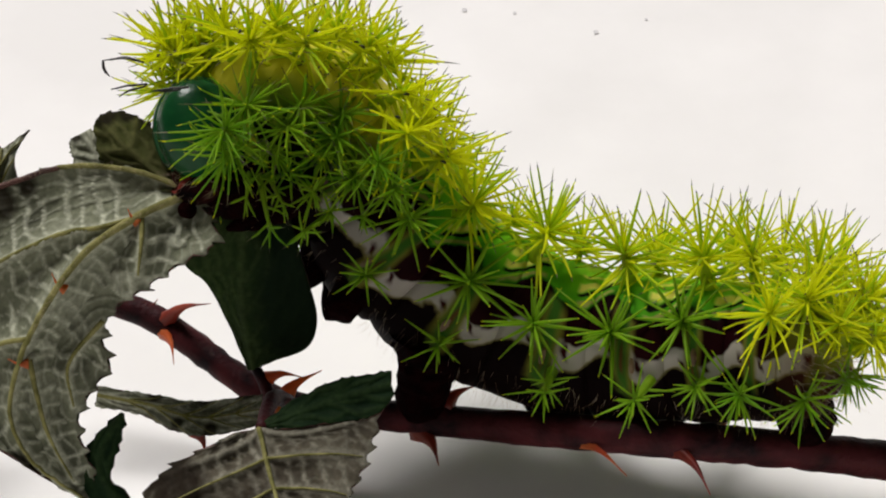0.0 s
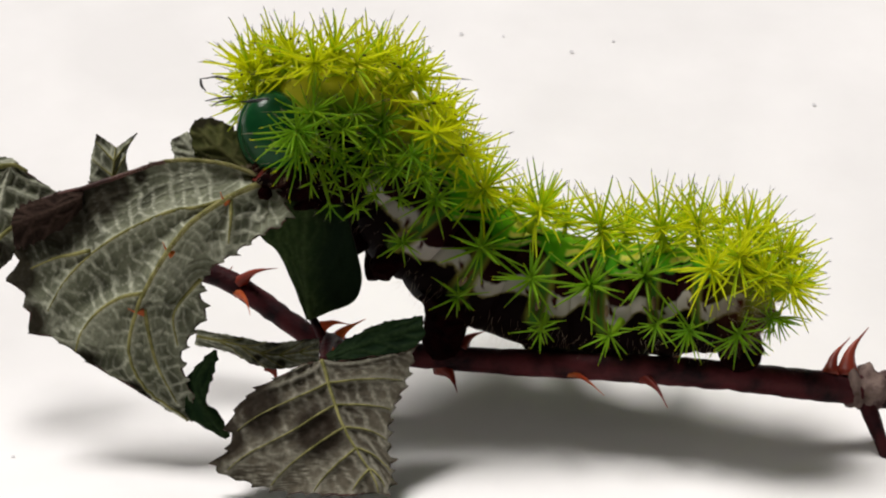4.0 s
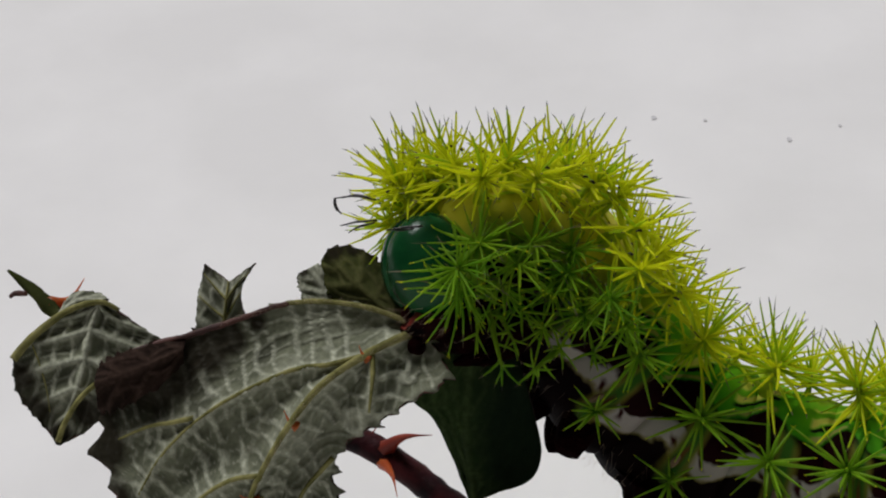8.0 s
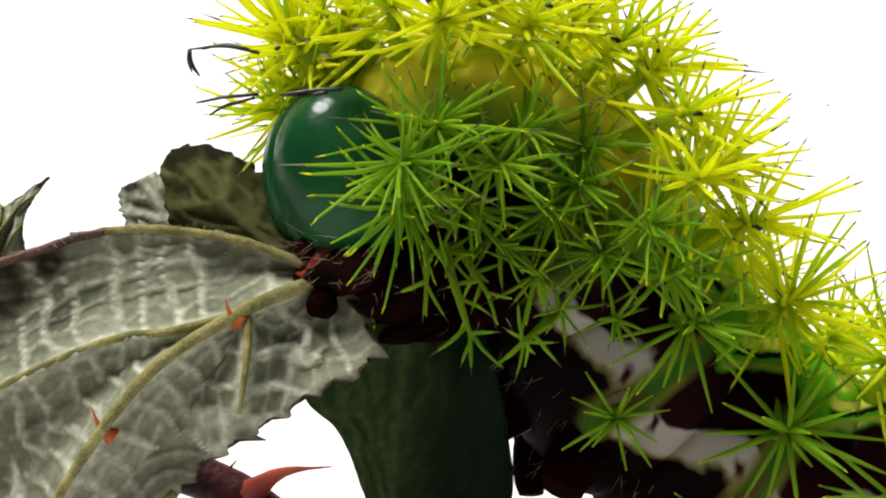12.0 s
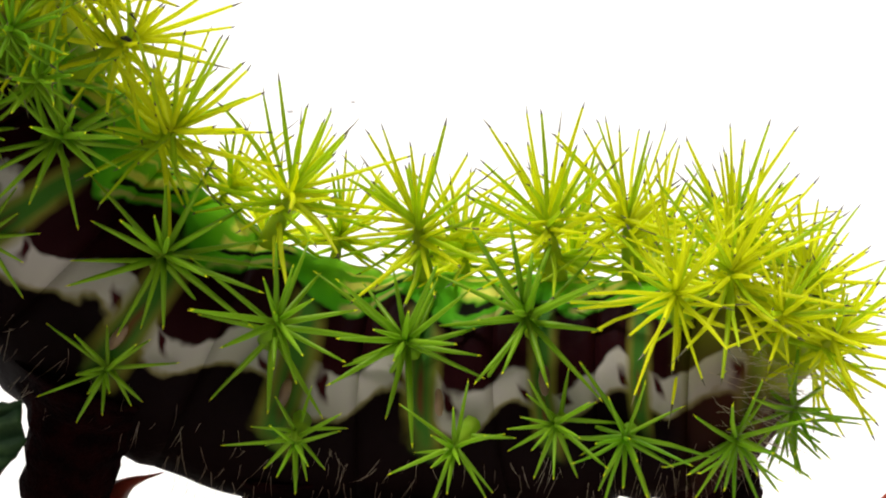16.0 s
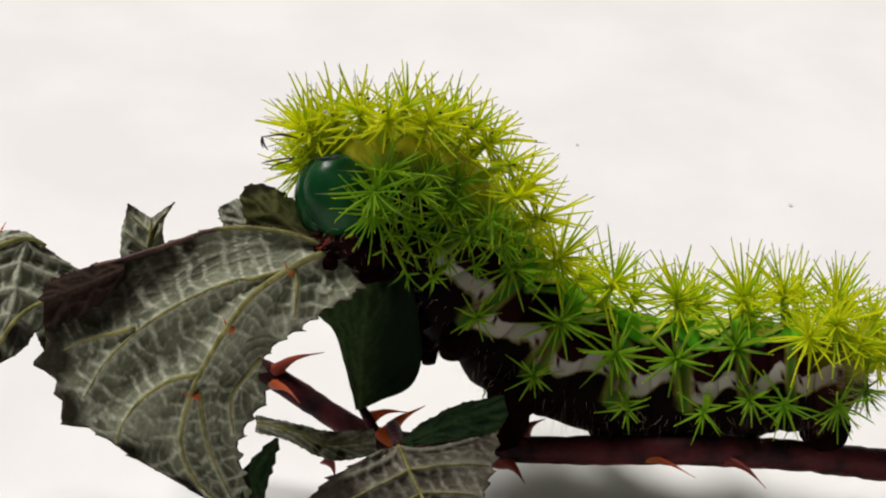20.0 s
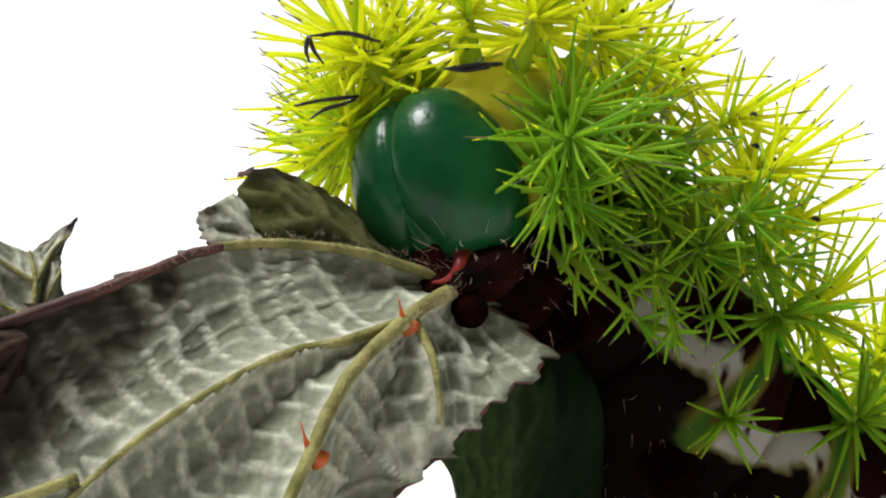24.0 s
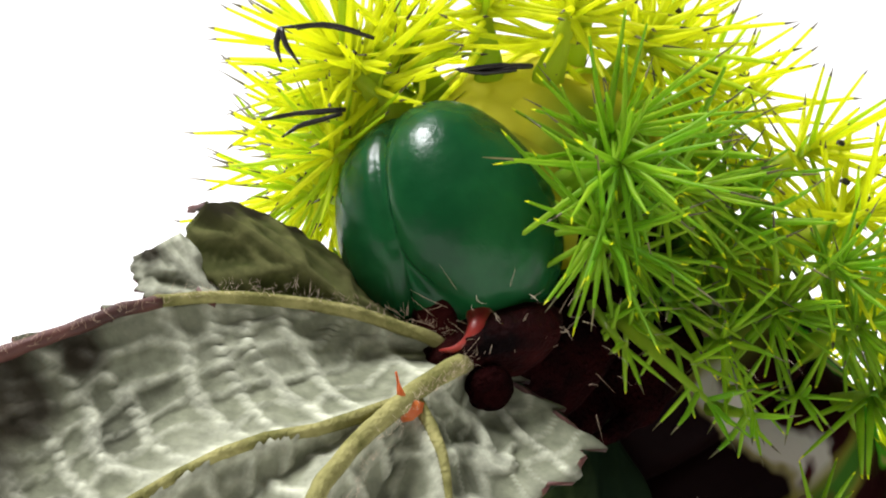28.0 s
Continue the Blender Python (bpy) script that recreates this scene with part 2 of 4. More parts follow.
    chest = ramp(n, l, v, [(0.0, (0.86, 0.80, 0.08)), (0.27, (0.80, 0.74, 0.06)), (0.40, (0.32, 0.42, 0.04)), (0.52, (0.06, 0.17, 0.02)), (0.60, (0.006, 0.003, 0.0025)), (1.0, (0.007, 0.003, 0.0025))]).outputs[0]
    pick = n.new("ShaderNodeMixRGB")
    l.new(ramp(n, l, calc("DIVIDE", calc("ADD", seg, wob), 12.0), [(7.2 / 12, (0, 0, 0)), (8.0 / 12, (1, 1, 1))]).outputs[0], pick.inputs[0])
    l.new(rump, pick.inputs[1])
    l.new(chest, pick.inputs[2])
    tail = n.new("ShaderNodeMixRGB")
    l.new(ramp(n, l, calc("DIVIDE", seg, 12.0), [(0.0, (1, 1, 1)), (1.2 / 12, (0, 0, 0))]).outputs[0], tail.inputs[0])
    l.new(pick.outputs[0], tail.inputs[1])
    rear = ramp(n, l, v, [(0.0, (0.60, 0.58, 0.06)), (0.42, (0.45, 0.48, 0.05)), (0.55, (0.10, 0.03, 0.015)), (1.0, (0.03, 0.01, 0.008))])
    l.new(rear.outputs[0], tail.inputs[2])
    pick = tail
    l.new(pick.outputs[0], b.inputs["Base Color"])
    fine = noise_tex(n, l, 1500, 4)
    bump(n, l, b, fine.outputs[0], 0.35, 0.0002)
    lucent(m, n, l, b, pick.outputs[0], 0.4)
    return m


SKIN = body_material()


# ---- builders ----
def link_mesh(name, bm, mats, parent=None, label=""):
    me = bpy.data.meshes.new(name)
    bm.to_mesh(me)
    bm.free()
    for m in mats if isinstance(mats, (list, tuple)) else (mats,):
        me.materials.append(m)
    for p in me.polygons:
        p.use_smooth = True
    ob = new(name, me)
    ob.parent = parent
    if label:
        tagged(ob, label)
    return ob


def part(name, bm, mats, parent, label=""):
    return link_mesh(name, bm, mats, parent, label)


def spline(points, count):
    """Catmull-Rom through the points, evenly in arc length."""
    p = np.array(points, float)
    p = np.vstack([2 * p[0] - p[1], p, 2 * p[-1] - p[-2]])
    out = []
    for i in range(1, len(p) - 2):
        for t in np.linspace(0, 1, 16, endpoint=False):
            out.append(0.5 * (2 * p[i] + (p[i + 1] - p[i - 1]) * t + (2 * p[i - 1] - 5 * p[i] + 4 * p[i + 1] - p[i + 2]) * t**2 + (3 * p[i] - p[i - 1] - 3 * p[i + 1] + p[i + 2]) * t**3))
    out.append(p[-2])
    out = np.array(out)
    d = np.r_[0, np.cumsum(np.linalg.norm(np.diff(out[:, :3], axis=0), axis=1))]
    s = np.linspace(0, d[-1], count)
    return np.stack([np.interp(s, d, out[:, k]) for k in range(out.shape[1])], 1)


def axes_along(path):
    """Tangent, side and up vectors along a list of world points, without twist."""
    t = [(path[min(i + 1, len(path) - 1)] - path[max(i - 1, 0)]).normalized() for i in range(len(path))]
    side = t[0].cross(Vector((0, 0.3, 1))).normalized()
    out = []
    for d in t:
        side = (side - d * side.dot(d)).normalized()
        out.append((d, side, d.cross(side)))
    return out


def tube(bm, path, radii, sides=8, mat=0, caps=True, lumps=0.0):
    """Adds a round tube through world points to bm."""
    rings = []
    for p, r, (d, a, c) in zip(path, radii, axes_along(path)):
        ring = []
        for k in range(sides):
            g = 2 * math.pi * k / sides
            q = r * (1 + lumps * noise.noise(p * 900 + a * math.cos(g) + c * math.sin(g)))
            ring.append(bm.verts.new(p + a * (q * math.cos(g)) + c * (q * math.sin(g))))
        rings.append(ring)
    for x, y in zip(rings, rings[1:]):
        for k in range(sides):
            f = bm.faces.new((x[k], x[(k + 1) % sides], y[(k + 1) % sides], y[k]))
            f.material_index = mat
    if caps:
        bm.faces.new(rings[0][::-1]).material_index = mat
        bm.faces.new(rings[-1]).material_index = mat


def curve_tube(points, radii, count, sides=8, lumps=0.0):
    """A bmesh tube through points of the subject's axes; radii in centimetres."""
    bm = bmesh.new()
    path = [S(*q) for q in spline(points, count)]
    tube(bm, path, np.interp(np.linspace(0, 1, count), np.linspace(0, 1, len(radii)), radii) * 0.01, sides, 0, True, lumps)
    return bm


# ---- the white sheet ----
SLOPE, BEND, FOOT, STEEP = radians(25), 0.06, -0.004, radians(55)


def sheet_at(d):
    """Place across the sheet, from the front edge: level, a soft bend, a slope, and far behind a steeper one."""
    y, z = min(d, FOOT), 0.0
    a = min(max(d - FOOT, 0.0) / BEND, SLOPE)
    y, z = y + BEND * math.sin(a), z + BEND * (1 - math.cos(a))
    rest = max(0.0, d - FOOT - BEND * SLOPE)
    low, high = min(rest, 0.22), max(0.0, rest - 0.22)
    return y + low * math.cos(SLOPE) + high * math.cos(STEEP), z + low * math.sin(SLOPE) + high * math.sin(STEEP)


def build_paper():
    bm = bmesh.new()
    ds = list(np.linspace(-0.20, -0.004, 10)) + list(np.linspace(-0.002, 0.036, 18)) + list(np.linspace(0.045, 0.80, 26))
    xs = np.linspace(-0.6, 1.0, 61)
    prof = [sheet_at(d) for d in ds]
    tops, lows = [], []
    for y, z in prof:
        tops.append([bm.verts.new((x, y, z)) for x in xs])
        lows.append([bm.verts.new((x, y, z - 0.0012)) for x in xs])
    for i in range(len(prof) - 1):
        for k in range(len(xs) - 1):
            bm.faces.new((tops[i][k], tops[i][k + 1], tops[i + 1][k + 1], tops[i + 1][k]))
            bm.faces.new((lows[i][k], lows[i + 1][k], lows[i + 1][k + 1], lows[i][k + 1]))
    return tagged(link_mesh("backdrop", bm, CARD), "plain white paper sheet sloping up behind the twig", "backdrop", kind="structure")


backdrop = build_paper()
for x, d, r in [(0.0249, 0.0983, 0.00040), (0.0325, 0.1018, 0.00025), (0.0055, 0.1039, 0.00040), (0.0130, 0.1032, 0.00025), (0.0650, 0.0826, 0.00035), (-0.0531, -0.0028, 0.00025)]:
    y, z = sheet_at(d)
    y2, z2 = sheet_at(d + 0.001)
    along = Vector((0, y2 - y, z2 - z)).normalized()
    bm = bmesh.new()
    bmesh.ops.create_circle(bm, cap_ends=True, segments=14, radius=r)
    for v in bm.verts:
        v.co = Vector((x + v.co.x * (1 + 0.3 * noise.noise(v.co * 2000)), y, z)) + along * (v.co.y * 1.3) + Vector((0, -0.00008, 0.0001))
    part("speck", bm, SPECK, backdrop, "small grey mark on the paper")


def slab(name, low, high, mat, label):
    bm = bmesh.new()
    bmesh.ops.create_cube(bm, size=1.0)
    for v in bm.verts:
        v.co = Vector([(a + b) / 2 + c * (b - a) for a, b, c in zip(low, high, v.co)])
    return tagged(link_mesh(name, bm, mat), label, "table" if name == "ground" else "wall", kind="structure")


TABLE = mottled("brown_table", (0.05, 0.032, 0.02), (0.10, 0.065, 0.04), 30, 0.6, 0.2, 0.0005)
BLOCK = mottled("dim_light_block", (0.10, 0.09, 0.08), (0.14, 0.13, 0.11), 6, 0.9)
# unseen dark top, added so that less light bounces up from in front
slab("ground", (-1.2, -0.75, -0.04), (1.2, 0.75, -0.0022), TABLE, "unseen dark brown table top under the paper, added to cut bounced light")
# two unseen dim walls, added to keep sky light off the near side
slab("light_block_south", (-1.2, -0.80, -0.04), (1.2, -0.751, 1.3), BLOCK, "unseen dim wall behind the camera, added to block sky light")
slab("light_block_west", (-1.25, -0.75, -0.04), (-1.201, 0.75, 1.3), BLOCK, "unseen dim side wall, added to block sky light")

# ---- bramble branch ----
def empty(name, at, label, category):
    ob = new(name)
    ob.location = at
    ob.empty_display_size = 0.01
    return tagged(ob, label, category)


def fix_parent(ob, parent):
    ob.parent = parent
    ob.matrix_parent_inverse = Matrix.Translation(-parent.location)
    return ob


branch = empty("bramble_branch", (0, 0, 0), "thorny red bramble branch with withered leaves", "branch")


def thorn(base, tip, width, mat, parent=branch, bend=0.12):
    """A flat-based hooked thorn."""
    b, t = np.array(base, float), np.array(tip, float)
    length = np.linalg.norm(t - b)
    side = np.array([-(t - b)[1], (t - b)[0], 0]) * bend
    mid = b * 0.55 + t * 0.45 + side
    bm = curve_tube([b, mid, t], [width, width * 0.55, width * 0.28, width * 0.1, 0.004], 9, 7)
    return part("thorn", bm, mat, parent)


stem = part("stem", curve_tube([(-4.11, -0.26, 1.70), (-3.15, -0.67, 1.68), (-2.72, -0.82, 1.66), (-2.33, -1.06, 1.60), (-1.86, -1.38, 1.50), (-1.47, -1.62, 1.42), (-0.93, -1.77, 1.38), (-0.11, -1.81, 1.28), (0.57, -1.85, 1.15), (1.23, -1.87, 0.90), (2.15, -1.88, 0.47), (3.00, -1.92, 0.35), (3.89, -2.00, 0.45), (4.87, -2.12, 0.64), (5.53, -2.18, 0.71), (6.30, -2.23, 0.73), (7.50, -2.20, 0.81)],
    [.13, .14, .15, .15, .15, .16, .17, .17, .18, .18, .19, .19, .2, .2, .24, .18, .18], 110, 14, 0.12), BARK, branch, "dark red woody stem")
part("node", curve_tube([(5.37, -2.15, 0.68), (5.56, -2.16, 0.71), (5.77, -2.19, 0.71), (6.00, -2.23, 0.73)], [.19, .26, .27, .2], 16, 16, 0.5), NODE, branch, "grey knobbly joint of the stem")
part("side_shoot", curve_tube([(5.63, -2.22, 0.70), (5.75, -2.62, 0.61), (6.01, -3.28, 0.61), (6.27, -4.09, 0.62)], [.12, .09, .08, .08], 20, 10, 0.1), BARK, branch)
for base, tip, width, mat in [
    ((-2.55, -0.88, 1.61), (-1.98, -0.65, 1.03), .12, THORN_DARK), ((-2.72, -0.84, 1.66), (-2.63, -0.64, 1.61), .09, THORN_DARK), ((-2.55, -1.00, 1.56), (-2.30, -1.25, 0.75), .075, THORN),
    ((0.18, -1.95, 1.27), (0.38, -2.25, 0.80), .15, THORN_DARK), ((1.73, -1.96, 0.65), (2.19, -2.19, -0.10), .085, THORN), ((2.71, -1.98, 0.33), (2.95, -2.32, -0.35), .10, THORN_DARK),
    ((0.42, -1.70, 1.16), (0.77, -1.48, 1.30), .14, THORN_DARK), ((-1.43, -1.44, 1.21), (-0.99, -1.38, 0.85), .095, THORN), ((-1.26, -1.70, 1.06), (-0.81, -1.30, 0.80), .17, THORN),
    ((-2.03, -1.88, 0.47), (-1.93, -2.14, 0.46), .1, THORN_DARK), ((5.41, -2.01, 0.70), (5.71, -1.39, 0.76), .18, THORN_DARK), ((5.19, -1.99, 0.65), (5.48, -1.52, 0.79), .13, THORN_DARK),
    ((3.15, -1.75, 0.61), (3.72, -1.60, 0.97), .09, THORN)]:
    thorn(base, tip, width, mat)


def near_line(q, lines):
    """Distance across the leaf from q to the nearest vein line, and the place along that line."""
    best, place = 9.0, 0.0
    for index, line in enumerate(lines):
        run = index * 3.7
        for a, b in zip(line, line[1:]):
            ax, ay, bx, by = a[0], a[1], b[0] - a[0], b[1] - a[1]
            size = math.hypot(bx, by)
            f = max(0.0, min(1.0, ((q[0] - ax) * bx + (q[1] - ay) * by) / (size * size)))
            d = math.hypot(q[0] - ax - f * bx, q[1] - ay - f * by)
            if d < best:
                best, place = d, run + f * size
            run += size
    return best, place


def ridge(x, width):
    """A row of soft ridges, one to each unit."""
    return math.exp(-(((x % 1.0) - 0.5) / width) ** 2)


def leaf_blade(label, mid, left, right, veins, mats, teeth=0.0, quilt=0.03, rows=46, cols=15, thick=0.022, ribs=True, rib=0.037, lean=0.22, cup=0.0, ragged=0.015, name="leaf", lines=(), wither_dark=()):
    """A leaf: midrib and two edges, tissue that swells between the side veins, toothed edges and real thickness.
    mats: the side that faces the viewer, the other side."""
    m, a, b = (np.array(spline(x, rows)) for x in (mid, left, right))
    half = cols
    seed = len(label) * 0.37 + mid[0][0]
    grid = np.zeros((rows, 2 * half + 1, 3))
    marks = np.zeros((rows, 2 * half + 1, 2))
    span = np.linalg.norm(np.diff(m, axis=0), axis=1).sum()
    ways = [list(map(tuple, m[::6]))] + [list(x) for x in lines]
    for i in range(rows):
        t = i / (rows - 1)
        for j in range(-half, half + 1):
            s = abs(j) / half
            edge = a[i] if j < 0 else b[i]
            q = m[i] * (1 - s) + edge * s
            if lines:
                dist, place = near_line(q, ways)
                swell = min(1.0, dist / 0.22) ** 0.8
            else:
                phase = (t - lean * s) * veins
                dist = (0.5 - abs(phase % 1.0 - 0.5)) * span / veins
                dist, place = min(dist, s * np.linalg.norm(edge - m[i])), s * np.linalg.norm(edge - m[i]) + math.floor(phase) * 0.43
                swell = min(1.0, dist / 0.16) ** 0.8
            spot = Vector((q[0] * 5 + seed, q[1] * 5, 1.7))
            warp = noise.noise(spot)
            rung = ridge(place / 0.17 + 0.45 * warp, 0.15)
            net = max(rung, 0.6 * ridge(dist / 0.12 + 0.7 * warp + 0.5, 0.16), math.exp(-(dist / 0.045) ** 2))
            wav = noise.noise(Vector((q[0] * 2.2 + seed, q[1] * 2.2, 3.1)))
            dry_dark = max([1 - math.hypot(q[0] - x[0], q[1] - x[1]) / r for x, r in wither_dark] + [0.0]) + 0.3 * max(0.0, s - 0.9) / 0.1
            q = q + np.array([0, 0, quilt * swell * (1 - 0.5 * s) * (1 - s ** 5) - 0.026 * net * min(1, 4 - 4 * s) + 0.02 * warp + 0.05 * wav * s + cup * s * s])
            if abs(j) == half and teeth:
                out = (edge - m[i]) / (np.linalg.norm(edge - m[i]) + 1e-6)
                saw = (t * veins * 2.6 + 0.3) % 1.0
                q = q + out * (teeth * (saw * saw * 1.2 - 0.3) * (0.5 + 1.0 * noise.random()) + ragged * noise.noise(Vector((t * 60, seed, 0))))
            grid[i, j + half] = q
            marks[i, j + half] = net, min(1.0, dry_dark)
    du, dv = np.gradient(grid, axis=0), np.gradient(grid, axis=1)
    nor = np.cross(du, dv)
    nor /= np.linalg.norm(nor, axis=2, keepdims=True) + 1e-9
    if nor[rows // 2, :, 2].mean() > 0:
        nor = -nor
    bm = bmesh.new()
    uv = bm.loops.layers.uv.new("leaf")
    front = [[bm.verts.new(S(*q)) for q in row] for row in grid + nor * thick * 0.5]
    back = [[bm.verts.new(S(*q)) for q in row] for row in grid - nor * thick * 0.5]
    n2 = 2 * half + 1
    for i in range(rows - 1):
        for j in range(n2 - 1):
            bm.faces.new((front[i][j], front[i][j + 1], front[i + 1][j + 1], front[i + 1][j]))
            bm.faces.new((back[i][j], back[i + 1][j], back[i + 1][j + 1], back[i][j + 1])).material_index = 1
    for i in range(rows - 1):
        for j, flip in ((0, 1), (n2 - 1, 0)):
            q = (front[i][j], front[i + 1][j], back[i + 1][j], back[i][j])
            bm.faces.new(q if flip else q[::-1]).material_index = 2
    for i in (0, rows - 1):
        for j in range(n2 - 1):
            bm.faces.new((front[i][j], back[i][j], back[i][j + 1], front[i][j + 1])).material_index = 2
    where = {}
    for sheet in (front, back):
        for i, row in enumerate(sheet):
            for j, vert in enumerate(row):
                where[vert] = marks[i, j]
    for face in bm.faces:
        for loop in face.loops:
            loop[uv].uv = where[loop.vert]
    bmesh.ops.recalc_face_normals(bm, faces=bm.faces)
    ob = part(name, bm, [mats[0], mats[1], RIM], branch, label)
    if ribs:
        lift = nor * thick
        line = [S(*(grid[i, half] + lift[i, half])) for i in range(rows)]
        bm = bmesh.new()
        tube(bm, line, np.linspace(rib, rib * 0.3, rows) * 0.01, 7, 0, True, 0.15)
        part("midrib", bm, VEIN, ob)
        flat, raised = grid.reshape(-1, 3), (grid + lift * 0.7).reshape(-1, 3)
        for line in lines:
            pts = []
            for q in spline(line, 16):
                near4 = np.argsort(((flat[:, :2] - q[:2]) ** 2).sum(1))[:4]
                pts.append(S(q[0], q[1], raised[near4, 2].mean()))
            bm = bmesh.new()
            tube(bm, pts, np.linspace(rib * 0.7, rib * 0.25, 16) * 0.01, 6, 0, True, 0.15)
            part("vein", bm, VEIN, ob)
        for side in (-1, 1) if not lines else ():
            for k in range(1, int(veins)):
                pts = []
                for s in np.linspace(0.0, 0.93, 14):
                    t = k / veins + lean * s
                    if t > 0.97:
                        break
                    i, j = t * (rows - 1), half + side * s * half
                    i0, j0 = int(i), min(int(j), n2 - 2)
                    fi, fj = i - i0, j - j0
                    gg = (grid + lift * 0.8)
                    q = (gg[i0, j0] * (1 - fi) + gg[i0 + 1, j0] * fi) * (1 - fj) + (gg[i0, j0 + 1] * (1 - fi) + gg[i0 + 1, j0 + 1] * fi) * fj
                    pts.append(S(*q))
                if len(pts) > 3:
                    bm = bmesh.new()
                    tube(bm, pts, np.linspace(rib * 0.62, rib * 0.2, len(pts)) * 0.01, 6, 0, True, 0.15)
                    part("vein", bm, VEIN, ob)
    return ob


main_leaf = leaf_blade("large curled leaf showing its grey veined underside",
    [(-2.00, 0.45, -0.03), (-2.50, 0.21, -0.24), (-2.90, -0.08, -0.31), (-3.17, -0.42, -0.35), (-3.42, -0.83, -0.30), (-3.57, -1.15, -0.24), (-3.68, -1.65, -0.17), (-3.50, -2.11, -0.06), (-3.03, -2.53, 0.10)],
    [(-2.05, 0.50, -0.01), (-2.44, 0.65, 0.00), (-2.87, 0.72, 0.00), (-3.37, 0.68, 0.02), (-3.87, 0.51, 0.04), (-4.52, 0.29, 0.06), (-5.05, 0.10, 0.08), (-5.16, -0.06, 0.13), (-5.08, -0.40, 0.08), (-5.22, -0.78, 0.08), (-5.00, -1.02, 0.03), (-4.95, -1.42, -0.02), (-4.66, -1.50, -0.02), (-4.21, -1.81, -0.03), (-3.65, -2.14, 0.00), (-3.01, -2.55, 0.10)],
    [(-1.94, 0.45, -0.04), (-1.71, 0.03, -0.28), (-2.06, -0.21, -0.28), (-2.42, -0.45, -0.23), (-2.72, -0.67, -0.19), (-2.82, -0.93, -0.14), (-2.75, -1.20, -0.11), (-2.92, -1.41, -0.06), (-3.07, -1.76, -0.06), (-2.93, -2.27, 0.00), (-2.96, -2.56, 0.10)],
    7, (UNDER, UPPER), teeth=0.10, quilt=0.17, rib=.043, rows=140, cols=64, wither_dark=[((-5.07, 0.02, 0.00), .9), ((-4.75, -0.02, 0.00), .78), ((-4.40, 0.08, 0.00), .62), ((-4.11, 0.22, 0.00), .46), ((-3.87, 0.34, 0.00), .30), ((-3.60, 0.50, 0.00), .16), ((-5.12, -0.70, 0.00), .45), ((-4.92, -1.31, 0.00), .34), ((-4.29, -1.84, 0.00), .3), ((-3.65, -2.20, 0.00), .25)],
    lines=[[(-2.53, 0.21, 0.00), (-2.87, 0.12, 0.00), (-3.23, 0.06, 0.00), (-3.94, -0.29, 0.00), (-4.47, -0.74, 0.00), (-4.73, -1.17, 0.00)], [(-3.47, -0.93, 0.00), (-3.79, -0.99, 0.00), (-4.11, -1.19, 0.00), (-4.31, -1.45, 0.00), (-4.39, -1.67, 0.00)],
           [(-4.18, -0.41, 0.00), (-4.40, -0.46, 0.00), (-4.65, -0.51, 0.00), (-4.95, -0.64, 0.00)], [(-2.44, 0.26, 0.00), (-2.42, 0.01, 0.00), (-2.45, -0.32, 0.00)], [(-2.81, -0.76, 0.00), (-3.07, -1.06, 0.00), (-3.15, -1.27, 0.00), (-3.11, -1.59, 0.00)],
           [(-3.49, -1.13, 0.00), (-3.44, -1.49, 0.00), (-3.35, -1.84, 0.00), (-3.12, -2.32, 0.00)]])
part("rib", curve_tube([(-2.00, 0.45, -0.06), (-2.23, 0.57, -0.03), (-2.59, 0.68, -0.01), (-3.01, 0.72, 0.00), (-3.30, 0.70, 0.00)], [.03, .028, .026, .025, .024], 50, 8, .25), VEIN, main_leaf, "pale rib along the leaf's upper edge")
part("rib", curve_tube([(-3.28, 0.70, 0.00), (-3.44, 0.66, 0.00), (-3.80, 0.53, 0.02), (-4.23, 0.39, 0.05), (-4.59, 0.29, 0.07), (-4.89, 0.19, 0.06), (-5.07, 0.09, 0.05)], [.026, .027, .03, .03, .032, .03, .02], 70, 8, .4), RIM, main_leaf, "reddish rib along the leaf's upper edge")
for base, tip in [((-2.47, 0.18, -0.26), (-2.55, 0.31, -0.33)), ((-3.13, -0.46, -0.36), (-3.24, -0.30, -0.44)), ((-3.50, -1.17, -0.26), (-3.68, -1.12, -0.32))]:
    thorn(base, tip, .055, THORN, main_leaf)
leaf_blade("dark withered curled corner of the large leaf", [(-4.30, 0.24, -0.04), (-4.72, 0.05, -0.16), (-5.17, -0.10, -0.06)], [(-4.32, 0.10, -0.05), (-4.62, -0.16, -0.12), (-4.91, -0.33, -0.10), (-5.18, -0.38, 0.02)], [(-4.32, 0.37, 0.02), (-4.78, 0.25, -0.08), (-5.00, 0.17, -0.06), (-5.19, 0.05, 0.02)], 3, (RIMLEAF, UPPER), quilt=0.06, rows=36, cols=18, ribs=False, cup=.1, ragged=.08, teeth=.03)

